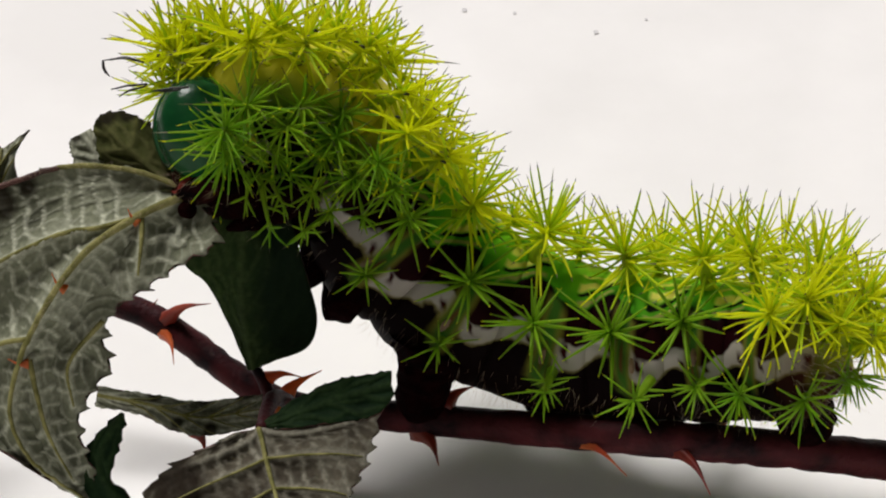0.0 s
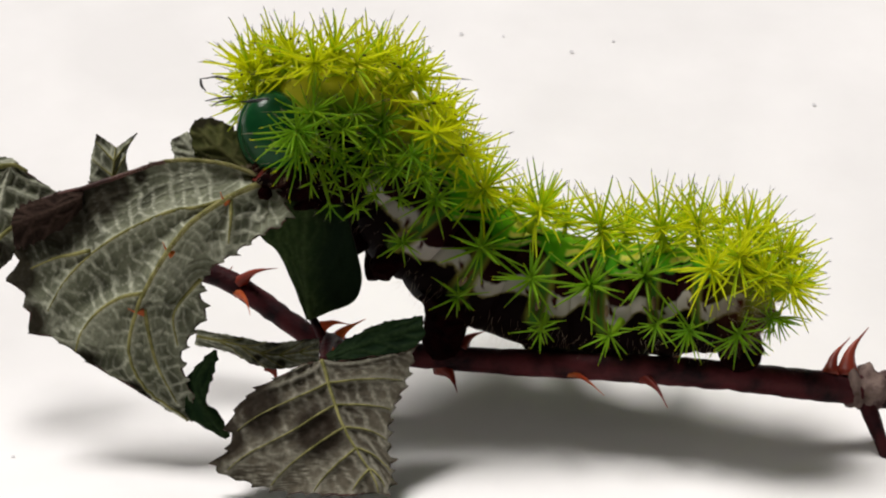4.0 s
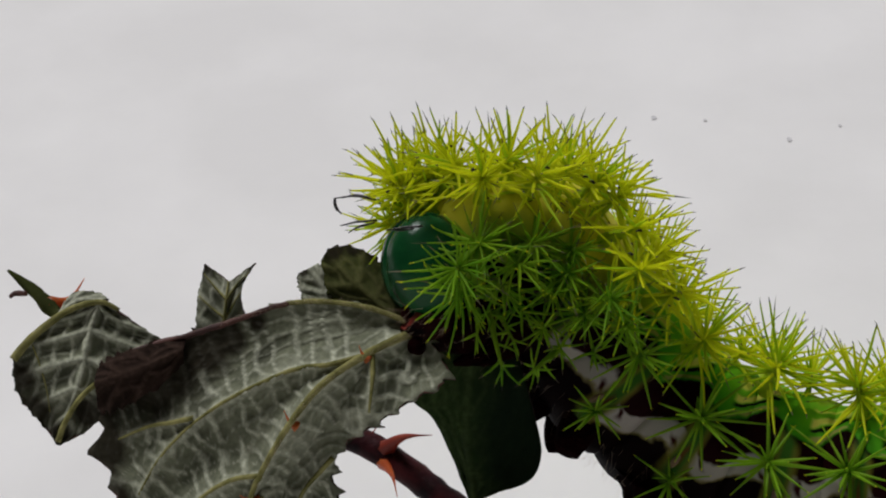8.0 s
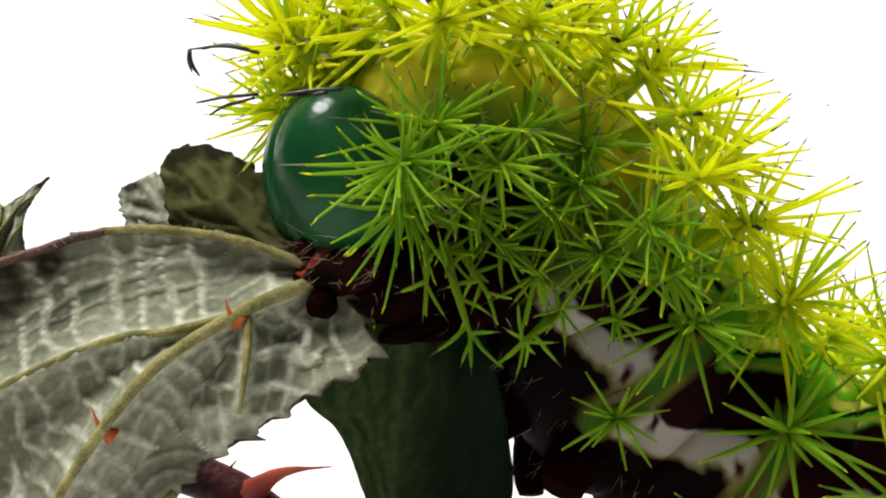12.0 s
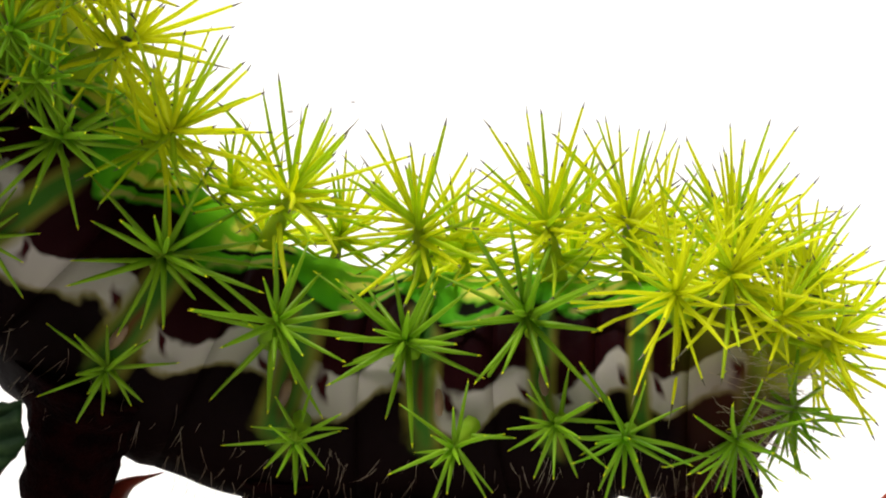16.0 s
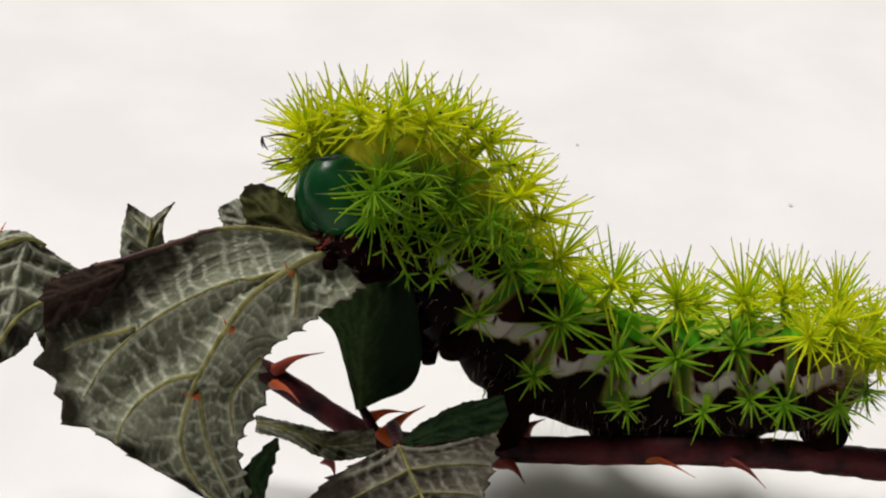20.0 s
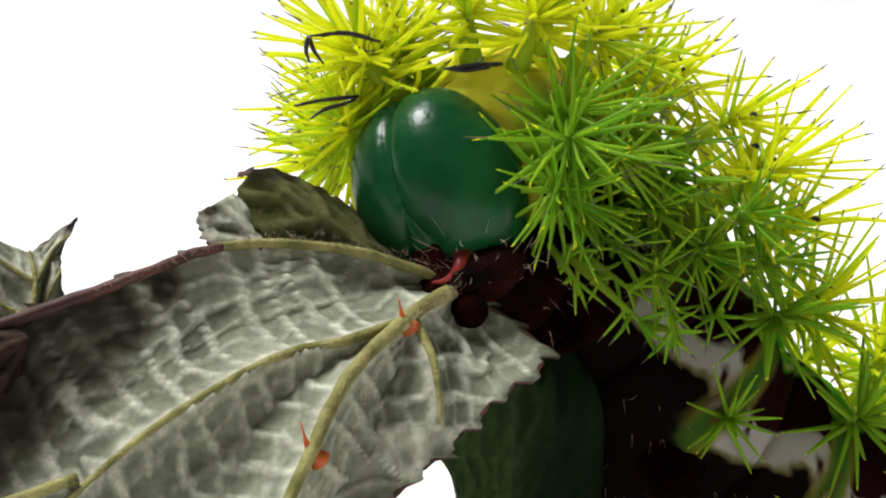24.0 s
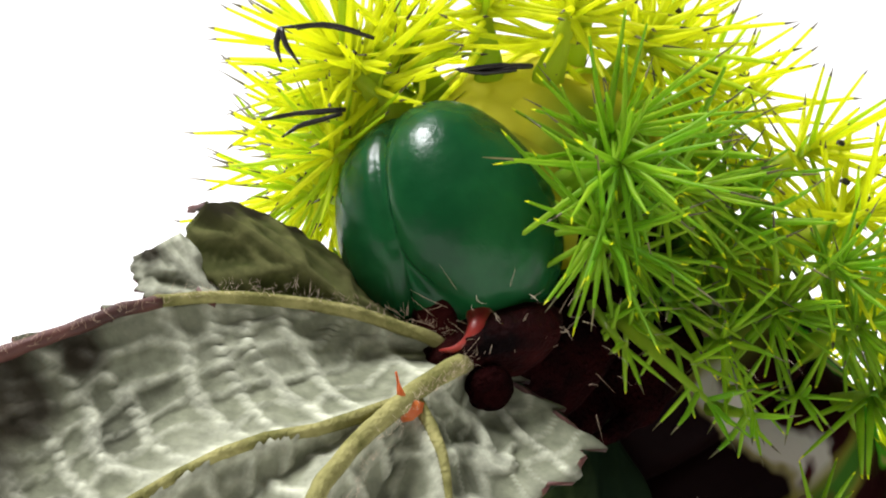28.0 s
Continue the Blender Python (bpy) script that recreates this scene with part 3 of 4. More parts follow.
# withered leaf on its cut stalk, folded along a rib
side_leaf = leaf_blade("withered leaf folded along its rib, grey underside", [(-5.40, 0.70, 0.85), (-5.50, 0.32, 0.80), (-5.58, -0.18, 0.72), (-5.79, -0.77, 0.70)],
    [(-5.50, 0.68, 0.84), (-5.87, 0.50, 0.83), (-6.10, 0.30, 0.74), (-6.24, 0.10, 0.66), (-6.20, -0.24, 0.67), (-6.00, -0.52, 0.71), (-5.80, -0.76, 0.71)],
    [(-5.36, 0.69, 0.86), (-5.08, 0.49, 0.90), (-4.74, 0.26, 0.93), (-4.62, 0.02, 0.93), (-4.95, -0.14, 0.86), (-5.26, -0.34, 0.80), (-5.46, -0.60, 0.75), (-5.77, -0.78, 0.70)], 5, (UNDER, UPPER), teeth=.022, rows=90, cols=34, quilt=.09, ribs=False, ragged=.02,
    wither_dark=[((-5.79, -0.72, 0.00), .3), ((-6.05, -0.45, 0.00), .34), ((-6.18, -0.10, 0.00), .3), ((-5.50, -0.45, 0.00), .24), ((-4.68, 0.05, 0.00), .3)])
part("rib", curve_tube([(-6.24, 0.09, 0.63), (-6.09, 0.29, 0.70), (-5.88, 0.49, 0.79), (-5.63, 0.63, 0.81), (-5.38, 0.68, 0.82), (-5.20, 0.60, 0.85)], [.045, .042, .038, .034, .03, .02], 40, 8, .2), VEIN, side_leaf, "pale rib along the leaf's fold")
for line in ([(-5.77, -0.74, 0.67), (-5.70, -0.55, 0.66), (-5.55, -0.30, 0.68), (-5.32, -0.10, 0.74), (-5.02, 0.00, 0.80), (-4.78, 0.10, 0.86)], [(-6.09, 0.29, 0.72), (-5.98, 0.05, 0.68), (-5.90, -0.20, 0.67), (-5.86, -0.45, 0.68)]):
    part("vein", curve_tube(line, [.032, .028, .024, .018] if line[0][1] < 0 else [.009, .008, .004], 26, 6, .2), VEIN, side_leaf)
leaf_blade("pale upper flap of the folded leaf", [(-5.86, 0.52, 0.84), (-5.64, 0.69, 0.87), (-5.37, 0.70, 0.86)], [(-5.86, 0.53, 0.85), (-5.72, 0.77, 0.93), (-5.46, 0.77, 0.94), (-5.33, 0.70, 0.88)], [(-5.87, 0.50, 0.82), (-5.63, 0.63, 0.82), (-5.36, 0.66, 0.83)], 3, (UNDER, UPPER), rows=24, cols=10, ribs=False, ragged=.03, teeth=.004, quilt=.02)
lobe = leaf_blade("small toothed lobe of the folded leaf", [(-5.02, 0.02, 0.92), (-5.13, -0.30, 0.90), (-5.20, -0.60, 0.88)], [(-5.10, 0.02, 0.91), (-5.28, -0.22, 0.88), (-5.30, -0.42, 0.88), (-5.21, -0.60, 0.88)], [(-4.85, 0.05, 0.94), (-4.62, -0.18, 0.95), (-4.68, -0.34, 0.93), (-5.02, -0.44, 0.90), (-5.08, -0.42, 0.90), (-5.18, -0.60, 0.88)], 4, (UNDER, UPPER), rows=40, cols=20, ribs=False, teeth=.025, quilt=.05, wither_dark=[((-5.18, -0.55, 0.00), .2), ((-4.80, -0.38, 0.00), .2)])
part("vein", curve_tube([(-5.00, 0.01, 0.80), (-5.08, -0.15, 0.83), (-5.14, -0.36, 0.85), (-5.20, -0.58, 0.86)], [.026, .022, .018, .010], 18, 6, .2), VEIN, lobe)
thorn((-6.00, 0.64, 1.02), (-5.68, 0.92, 1.20), .11, THORN, bend=-.2)
part("petiole", curve_tube([(-6.45, 1.00, 1.04), (-6.30, 0.89, 1.04), (-6.12, 0.75, 1.02), (-5.95, 0.60, 0.98), (-5.84, 0.52, 0.90)], [.015, .05, .075, .085, .05], 26, 9, .2), OLIVE, branch, "green-brown cut leaf stalk")
part("bud", curve_tube([(-6.22, 0.76, 0.99), (-6.34, 0.76, 0.97), (-6.40, 0.72, 0.97)], [.03, .035, .02], 10, 7, .5), RIM, branch, "small dark dried bud")
leaf_blade("small curled leaf tip with two dark points", [(-4.08, 0.37, 0.70), (-4.02, 0.66, 0.60), (-4.01, 0.90, 0.65)], [(-4.36, 0.38, 0.70), (-4.34, 0.74, 0.70), (-4.27, 1.08, 0.70)], [(-3.82, 0.46, 0.70), (-3.88, 0.81, 0.60), (-3.74, 1.09, 0.62)], 3, (UNDER, UPPER), teeth=.005, rows=36, cols=16, rib=.026, quilt=.02, wither_dark=[((-4.27, 1.09, 0.00), .24), ((-3.74, 1.09, 0.00), .22)])
leaf_blade("pale torn lobe of a leaf", [(-2.81, 0.67, 0.20), (-2.99, 0.86, 0.25), (-3.13, 1.04, 0.28)], [(-3.16, 0.68, 0.25), (-3.24, 0.89, 0.29), (-3.24, 0.99, 0.29)], [(-2.68, 0.65, 0.20), (-2.87, 0.87, 0.22), (-3.04, 1.09, 0.26)], 3, (UNDER, UPPER), rows=20, cols=8, ribs=False, ragged=.05, teeth=.01, quilt=.008, wither_dark=[((-3.18, 1.00, 0.00), .08)])
leaf_blade("olive flap of a leaf folded over", [(-2.28, 0.58, 0.08), (-2.63, 0.88, 0.10), (-2.96, 1.18, 0.20)], [(-2.46, 0.61, 0.12), (-2.75, 0.68, 0.14), (-2.92, 0.79, 0.16), (-3.00, 0.98, 0.20), (-3.01, 1.11, 0.20)], [(-2.12, 0.52, 0.05), (-2.22, 0.78, 0.15), (-2.38, 1.04, 0.24), (-2.59, 1.21, 0.30), (-2.80, 1.26, 0.30), (-2.96, 1.23, 0.28)], 4, (OLIVE, UNDER), rows=40, cols=16, ribs=False, ragged=.05, cup=.05, teeth=.008, wither_dark=[((-2.89, 1.20, 0.00), .16), ((-2.69, 1.23, 0.00), .13), ((-2.52, 1.17, 0.00), .11), ((-2.23, 0.79, 0.00), .08)])
# three round marks turn the right half of this leaf near-black green
leaf_blade("dark green leaf hanging upside down", [(-1.55, -1.33, 1.13), (-1.59, -0.57, 0.53), (-1.54, 0.26, 0.23)], [(-1.60, -1.33, 1.14), (-1.74, -0.88, 0.82), (-1.92, -0.43, 0.49), (-2.13, -0.18, 0.31), (-1.83, 0.26, 0.28)], [(-1.38, -1.25, 1.07), (-0.98, -1.08, 1.00), (-0.86, -0.79, 0.79), (-0.91, -0.43, 0.51), (-1.00, -0.06, 0.30), (-1.12, 0.33, 0.33)], 5, (GREEN, UNDER), rows=60, cols=18, ribs=False, quilt=.02, lean=.6, wither_dark=[((-1.02, 0.01, 0.00), .75), ((-1.02, -0.42, 0.00), .75), ((-1.09, -0.85, 0.00), .65)])
leaf_blade("broad drooping leaf showing its grey underside", [(-1.31, -1.76, -0.25), (-1.03, -2.47, -0.70), (-0.63, -3.06, -1.10), (-0.56, -3.25, -1.15)],
    [(-1.53, -1.80, -0.35), (-2.13, -2.12, -0.44), (-2.41, -2.45, -0.55), (-2.37, -2.74, -0.65), (-2.55, -3.04, -0.75), (-1.80, -3.26, -0.85), (-0.97, -3.27, -1.17)],
    [(-0.73, -1.69, -0.23), (-0.19, -1.62, -0.28), (-0.27, -2.01, -0.41), (-0.43, -2.37, -0.60), (-0.47, -2.72, -0.80), (-0.41, -3.09, -1.05), (-0.48, -3.26, -1.20)], 6, (DRY, UPPER), teeth=.09, rows=60, cols=24, rib=.026, quilt=.06, wither_dark=[((-2.02, -2.34, 0.00), .45), ((-1.31, -2.55, 0.00), .5), ((-2.44, -2.69, 0.00), .35)])
leaf_blade("dark green fold of a drooping leaf", [(-1.26, -1.74, -0.20), (-0.66, -1.51, -0.19), (-0.06, -1.32, -0.20)], [(-1.26, -1.70, -0.20), (-0.95, -1.48, -0.09), (-0.53, -1.29, -0.12), (-0.06, -1.21, -0.15)], [(-1.19, -1.78, -0.26), (-0.66, -1.70, -0.31), (-0.20, -1.62, -0.31), (-0.03, -1.42, -0.22)], 4, (UPPER, UNDER), teeth=.012, rows=40, cols=12, ribs=False)
leaf_blade("narrow crinkled leaf with dark edges", [(-2.86, -1.47, -0.18), (-2.45, -1.57, 0.04), (-1.99, -1.74, 0.38), (-1.42, -1.70, 0.80)], [(-2.87, -1.39, -0.13), (-2.45, -1.48, 0.08), (-1.98, -1.58, 0.42), (-1.42, -1.56, 0.85)], [(-2.88, -1.57, -0.18), (-2.51, -1.67, -0.00), (-1.98, -1.91, 0.29), (-1.41, -1.85, 0.72)], 6, (UNDER, UPPER), teeth=.012, rows=50, cols=12, rib=.02, wither_dark=[((-2.37, -1.49, 0.00), .1), ((-1.95, -1.56, 0.00), .12), ((-1.59, -1.52, 0.00), .14), ((-1.88, -1.87, 0.00), .1), ((-2.16, -1.77, 0.00), .08)])
leaf_blade("dark folded tip of the large leaf", [(-2.64, -1.64, -0.11), (-2.88, -2.16, 0.00), (-2.52, -2.76, 0.08)], [(-2.64, -1.64, -0.11), (-2.97, -1.95, 0.00), (-3.09, -2.20, 0.06), (-3.01, -2.48, 0.10), (-2.53, -2.77, 0.09)], [(-2.62, -1.65, -0.11), (-2.68, -1.98, -0.06), (-2.77, -2.30, 0.00), (-2.62, -2.43, 0.04), (-2.48, -2.74, 0.08)], 3, (UPPER, UNDER), teeth=.04, rows=24, cols=8, ribs=False)
part("petiole", curve_tube([(-1.34, -1.69, 1.15), (-1.43, -1.48, 1.15), (-1.53, -1.30, 1.15)], [.08, .07, .05], 14, 8, .1), BARK, branch)
part("petiole", curve_tube([(-1.08, -1.72, 1.10), (-1.25, -1.55, 0.50), (-1.29, -1.76, -0.25)], [.08, .09, .06], 16, 8, .1), BARK, branch)

# ---- caterpillar ----
caterpillar = empty("caterpillar", (0, 0, 0), "spiny yellow-green caterpillar arched on a bramble twig", "caterpillar")
LINE = [(*(4.31, -1.12, -0.15), .22), (*(4.11, -1.10, -0.08), .48), (*(3.88, -1.04, 0.00), .60), (*(3.36, -1.02, 0.30), .68), (*(2.68, -1.03, 0.65), .74), (*(1.98, -1.00, 0.95), .77), (*(1.33, -0.86, 1.05), .79),
        (*(0.66, -0.56, 1.05), .84), (*(0.05, -0.09, 0.95), .86), (*(-0.34, 0.46, 0.80), .84), (*(-0.67, 1.03, 0.72), .77), (*(-1.06, 1.36, 0.52), .71), (*(-1.42, 1.30, 0.30), .66), (*(-1.65, 1.17, 0.16), .46)]
BODY = spline(LINE, 221)
# middle of each segment along the body, with the angle of its side and lower tubercles
RINGS = [(0.041, 70, 104), (0.10, 72, 112), (0.18, 74, 108), (0.266, 82, 118), (0.415, 88, 122), (0.557, 92, 132), (0.687, 90, 136), (0.785, 88, 138), (0.865, 84, 138), (0.94, 80, 138)]
SEGMENTS = len(RINGS)
EDGES = [0.0] + [(a[0] + b[0]) / 2 for a, b in zip(RINGS, RINGS[1:])] + [1.0]


def body_frame(x):
    """Centre, radius, forward, outward (dorsal) and viewer's side at x of the body's length, from the tail."""
    i = min(max(x, 0), 1) * (len(BODY) - 1)
    k = min(int(i), len(BODY) - 2)
    q = BODY[k] * (1 - (i - k)) + BODY[k + 1] * (i - k)
    lo, hi = BODY[max(k - 4, 0)], BODY[min(k + 5, len(BODY) - 1)]
    d = (S(*hi[:3]) - S(*lo[:3])).normalized()
    near = S(0, 0, -1) - S(0, 0, 0)
    near = (near - d * near.dot(d)).normalized()
    dorsal = d.cross(near).normalized()
    return S(*q[:3]), q[3] * 0.01, d, dorsal, near


def on_body(x, angle, out=0.0):
    """A place on the skin: angle in degrees from the back towards the viewer's side."""
    c, r, d, up, near = body_frame(x)
    o = up * math.cos(radians(angle)) + near * math.sin(radians(angle))
    return c + o * (r + out), o, d


def build_segment(k):
    bm = bmesh.new()
    layer = bm.loops.layers.uv.new("skin")
    n, sides = 14, 44
    x0, x1 = EDGES[k], EDGES[k + 1]
    rings = []
    for i in range(n + 1):
        f = i / n
        x = x0 + (x1 - x0) * f
        c, r, d, up, near = body_frame(x)
        deep = 0.10 if k >= 6 else 0.05 + (0.05 * f if k == 5 else 0.0)
        swell = 1 - deep + deep * math.sin(math.pi * f) ** 0.5 + 0.012 * math.sin(f * math.pi * 6)
        if k == 0:
            swell *= math.sqrt(max(0.02, 1 - (1 - f) ** 2.6)) * 1.12
        ring = []
        for j in range(sides):
            g = 2 * math.pi * j / sides
            o = up * math.cos(g) + near * math.sin(g)
            q = r * swell * (1 + 0.035 * noise.noise((c + o * r) * 350))
            ring.append(bm.verts.new(c + o * q))
        rings.append(ring)
    for i in range(n):
        for j in range(sides):
            f = bm.faces.new((rings[i][j], rings[i][(j + 1) % sides], rings[i + 1][(j + 1) % sides], rings[i + 1][j]))
            for loop, (a, b) in zip(f.loops, ((i, j), (i, j + 1), (i + 1, j + 1), (i + 1, j))):
                g = b / sides
                loop[layer].uv = (k + a / n, 1 - abs(1 - 2 * g))
    bm.faces.new(rings[0][::-1])
    bm.faces.new(rings[-1])
    bmesh.ops.recalc_face_normals(bm, faces=bm.faces)
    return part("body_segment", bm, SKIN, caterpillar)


for k in range(SEGMENTS):
    build_segment(k)


def spine_mesh(mat, tip):
    bm = bmesh.new()
    path = [Vector((0, 0, z)) for z in (0, 0.3, 0.7, 0.95)]
    tube(bm, path, [0.026, 0.030, 0.021, 0.010], 5)
    tube(bm, [Vector((0, 0, 0.95)), Vector((0.004, 0, 1.0))], [0.010, 0.002], 4, 1)
    me = bpy.data.meshes.new("spine")
    bm.to_mesh(me)
    bm.free()
    me.materials.append(mat)
    me.materials.append(tip)
    for p in me.polygons:
        p.use_smooth = True
    return me


SPINES = (spine_mesh(SPINE, TIP_BROWN), spine_mesh(SPINE_GREEN, SPINE))
TUFTS = ([SPINE, TIP_BROWN, SPINE_OLIVE], [SPINE_GREEN, SPINE, TIP_BROWN])
rng = random.Random(7)


def star_place(hub):
    """Foot on the skin, hub and body axes for a star whose hub lies at a place of the subject's axes."""
    k = min(range(len(BODY)), key=lambda i: (BODY[i][0] - hub[0]) ** 2 + (BODY[i][1] - hub[1]) ** 2 + (BODY[i][2] - hub[2]) ** 2)
    c, r, d, up, near = body_frame(k / (len(BODY) - 1))
    return c, r, d, up, near, S(*hub) - c


def star(hub, reach, count, tone, thick=1.0, single=False, far=False, droop=0.0, plump=1.0, mixed=0.0, scorch=0.0):
    """A fleshy stalk on the skin that carries a star of stiff spines; far: its twin on the other flank."""
    c, r, d, up, near, arm = star_place(hub)
    if far:
        arm = arm - near * (2 * arm.dot(near)) + d * rng.uniform(-.0006, .0006)
    flat = (arm - d * arm.dot(d) * 0.7).normalized()
    base, top = c + flat * (r * 0.93), c + arm
    axis = (top - base).normalized()
    stalk, reach = (top - base).length, reach * 0.01
    plump *= min(1.0, stalk / 0.004)
    a = axis.orthogonal().normalized()
    b = axis.cross(a)
    bm, stalk_bm = bmesh.new(), bmesh.new()
    tube(stalk_bm, [base, base + axis * stalk * 0.45, base + axis * stalk * 0.8, top], [0.0011 * plump, 0.0008 * plump, 0.0005 * plump, 0.0001], 9, 0, True, 0.25)
    rows = []
    for k in range(count):
        f = (k + 0.5) / count
        theta = radians(6 + 112 * f ** 0.75 + rng.uniform(-9, 9))
        phi = k * 2.39996 + rng.uniform(-.35, .35)
        way = axis * math.cos(theta) + (a * math.cos(phi) + b * math.sin(phi)) * math.sin(theta)
        way = (way + Vector((0, 0, -droop * rng.random()))).normalized()
        start = top - axis * stalk * (0.75 * f * rng.random())
        rows.append((start, way, reach * rng.uniform(0.62, 1.15)))
    ob = part("tubercle", stalk_bm, STALK if tone else STALK_YELLOW, caterpillar)
    if single:
        bm.free()
        for start, way, length in rows:
            s = new("spine", SPINES[tone])
            s.parent = ob
            width = reach * thick * rng.uniform(.85, 1.2)
            s.matrix_basis = Matrix.Translation(start) @ way.to_track_quat("Z", "Y").to_matrix().to_4x4() @ Matrix.Rotation(rng.uniform(0, 6), 4, "Z") @ Matrix.Diagonal((width, width, length, 1))
        return ob
    for start, way, length in rows:
        side = way.orthogonal().normalized() * length * rng.uniform(-.07, .07)
        burnt = rng.random() < scorch
        tip = 0.78 if burnt else rng.uniform(0.90, 0.96)
        path = [start, start + way * length * .5 + side, start + way * length * tip + side * .5]
        w = 0.00014 * thick * rng.uniform(.8, 1.2)
        tube(bm, path, [w, w * .85, w * .45], 5, 2 if rng.random() < mixed else 0, False)
        tube(bm, [path[-1], start + way * length], [w * .45, 0.00001], 3, 2 if burnt and tone else 1, False)
    tagged(part("bristle_tuft", bm, TUFTS[tone], ob), kind="stuff")
    return ob


# hubs of the stars on the flank that faces the viewer
SIDE_STARS = [(0.10, 0.24, -0.17), (0.67, -0.35, 0.00), (1.28, -0.74, -0.17), (2.01, -0.81, -0.07), (2.66, -0.68, -0.29)]
LOW_STARS = [(-0.33, -0.31, 0.02), (0.37, -1.00, 0.19), (1.39, -1.41, -0.11), (2.20, -1.46, -0.42), (2.80, -1.31, -0.35)]
LOW_TAIL_STARS = [(3.18, -1.39, -0.41), (3.77, -1.41, -0.58), (4.18, -1.21, -0.46)]
BACK_STARS = [(0.72, 0.40, 0.15), (1.44, 0.15, 0.44), (2.17, -0.04, 0.30), (2.89, -0.08, 0.00)]
TAIL_STARS = [(3.35, -0.05, -0.10), (3.93, -0.13, -0.30), (4.33, -0.41, -0.40), (3.42, -0.58, -0.64), (4.08, -0.68, -0.58), (4.44, -0.79, -0.52), (3.77, -0.44, -0.62)]
CREST_STARS = [(-2.23, 1.90, 0.10), (-2.05, 1.99, 0.30), (-1.68, 2.05, -0.18), (-1.39, 1.92, -0.40), (-1.15, 2.08, -0.28), (-0.87, 1.93, -0.32), (-0.59, 1.99, -0.12), (-0.31, 1.89, 0.04), (-0.11, 1.76, 0.13), (0.04, 1.45, -0.20), (0.27, 1.21, -0.12), (0.47, 0.85, -0.10), (0.11, 1.06, -0.38)]
CHEST_STARS = [(-1.02, 1.08, -0.42), (-0.58, 1.00, -0.30), (-0.90, 1.29, -0.35), (-0.55, 1.22, -0.20), (-0.19, 0.77, -0.38), (-1.19, 0.87, -0.20), (-0.73, 0.87, -0.18), (-0.44, 0.63, -0.20), (-0.04, 0.51, -0.34)]
UNDER_STARS = [(-0.98, 0.63, -0.20), (-0.82, 0.49, -0.20)]
SPRIGS = [(-1.30, 0.57, -0.20), (-1.44, 0.40, -0.30), (-1.19, 0.11, -0.45), (-0.90, 0.10, -0.35), (-0.67, 0.30, -0.10), (-1.08, 0.34, -0.30), (-0.35, 0.25, -0.12)]
NECK_STARS = [(-1.60, 1.02, -0.74), (-1.40, 1.28, -0.52), (-1.58, 0.82, -0.50)]
for far in (False, True):
    for hub in SIDE_STARS:
        star(hub, .58, 22, 1, 1.05, not far, far, 0.0, 0.7)
    for hub in LOW_STARS:
        star(hub, .38, 15, 1, 1.2, not far, far, 0.0, 0.55)
    for hub in LOW_TAIL_STARS:
        star(hub, .44, 20, 1, 1.05, False, far, 0.3)
    for hub in BACK_STARS:
        star(hub, .67, 44, 0, 1.25, False, far, 0.0, 0.7, 0.45, 0.15)
    for hub in TAIL_STARS:
        star(hub, .67 if hub[0] < 4 else .54, 40, 0, 1.1, False, far, 0.0, 0.7, 0.2, 0.1)
    for hub in CREST_STARS:
        star(hub, .62, 32, 0, 1.25, False, far, 0.0, 0.8, 0.15, 0.18)
    for hub in CHEST_STARS:
        star(hub, .46, 28, 1, 1.05, False, far, 0.25, 0.6, 0.0, 0.35)
    for hub in NECK_STARS:
        star(hub, .60, 38, 1, 0.95, False, far, 0.2, 0.6, 0.0, 0.35)
    for hub in () if far else SPRIGS:
        star(hub, .26, 10, 1, 0.9, False, far, 0.4, 0.35, 0.0, 0.6)
    for hub in UNDER_STARS:
        star(hub, .34, 18, 1, 0.95, False, far, 0.35, 0.4, 0.0, 0.5)
for hub in [(1.10, 0.22, 0.75), (1.80, -0.02, 0.85), (2.53, -0.12, 0.60), (0.58, 0.62, 0.75)]:
    star(hub, .55, 34, 0, 1.1, False, False, 0.0, 0.7, 0.4, 0.1)
for hub in [(-2.20, 1.62, 0.30), (-2.34, 1.46, 0.22), (-2.25, 1.50, 0.65), (-2.0, 1.86, 0.35)]:
    star(hub, .54, 36, 0, 0.95, False, False, 0.0, 0.8, 0.5, 0.3)


def spiracle(x, angle):
    base, out, d = on_body(x, angle, -0.0001)
    bm = bmesh.new()
    bmesh.ops.create_uvsphere(bm, u_segments=12, v_segments=8, radius=1.0)
    c = out.cross(d)
    m = Matrix((d * 0.00035, c * 0.0009, out * 0.00025)).transposed().to_4x4()
    m.translation = base
    bm.transform(m)
    return part("spiracle", bm, TAN, caterpillar, "small tan breathing hole")


for k, (x, side_angle, low_angle) in enumerate(RINGS[2:8]):
    for sgn in (1, -1):
        spiracle(x, sgn * (side_angle + low_angle) / 2)

# head
HEAD_AT = S(*(-1.92, 1.04, 0.06))
AHEAD = (S(-1, -0.30, -0.42) - S(0, 0, 0)).normalized()
UPWARD = S(0, 1, 0) - S(0, 0, 0)
UPWARD = (UPWARD - AHEAD * UPWARD.dot(AHEAD)).normalized()
ASIDE = UPWARD.cross(AHEAD)


def on_head(x, y, z):
    """A place in the head's axes: ahead, towards the viewer, up; centimetres."""
    return HEAD_AT + (AHEAD * x + ASIDE * y + UPWARD * z) * 0.01


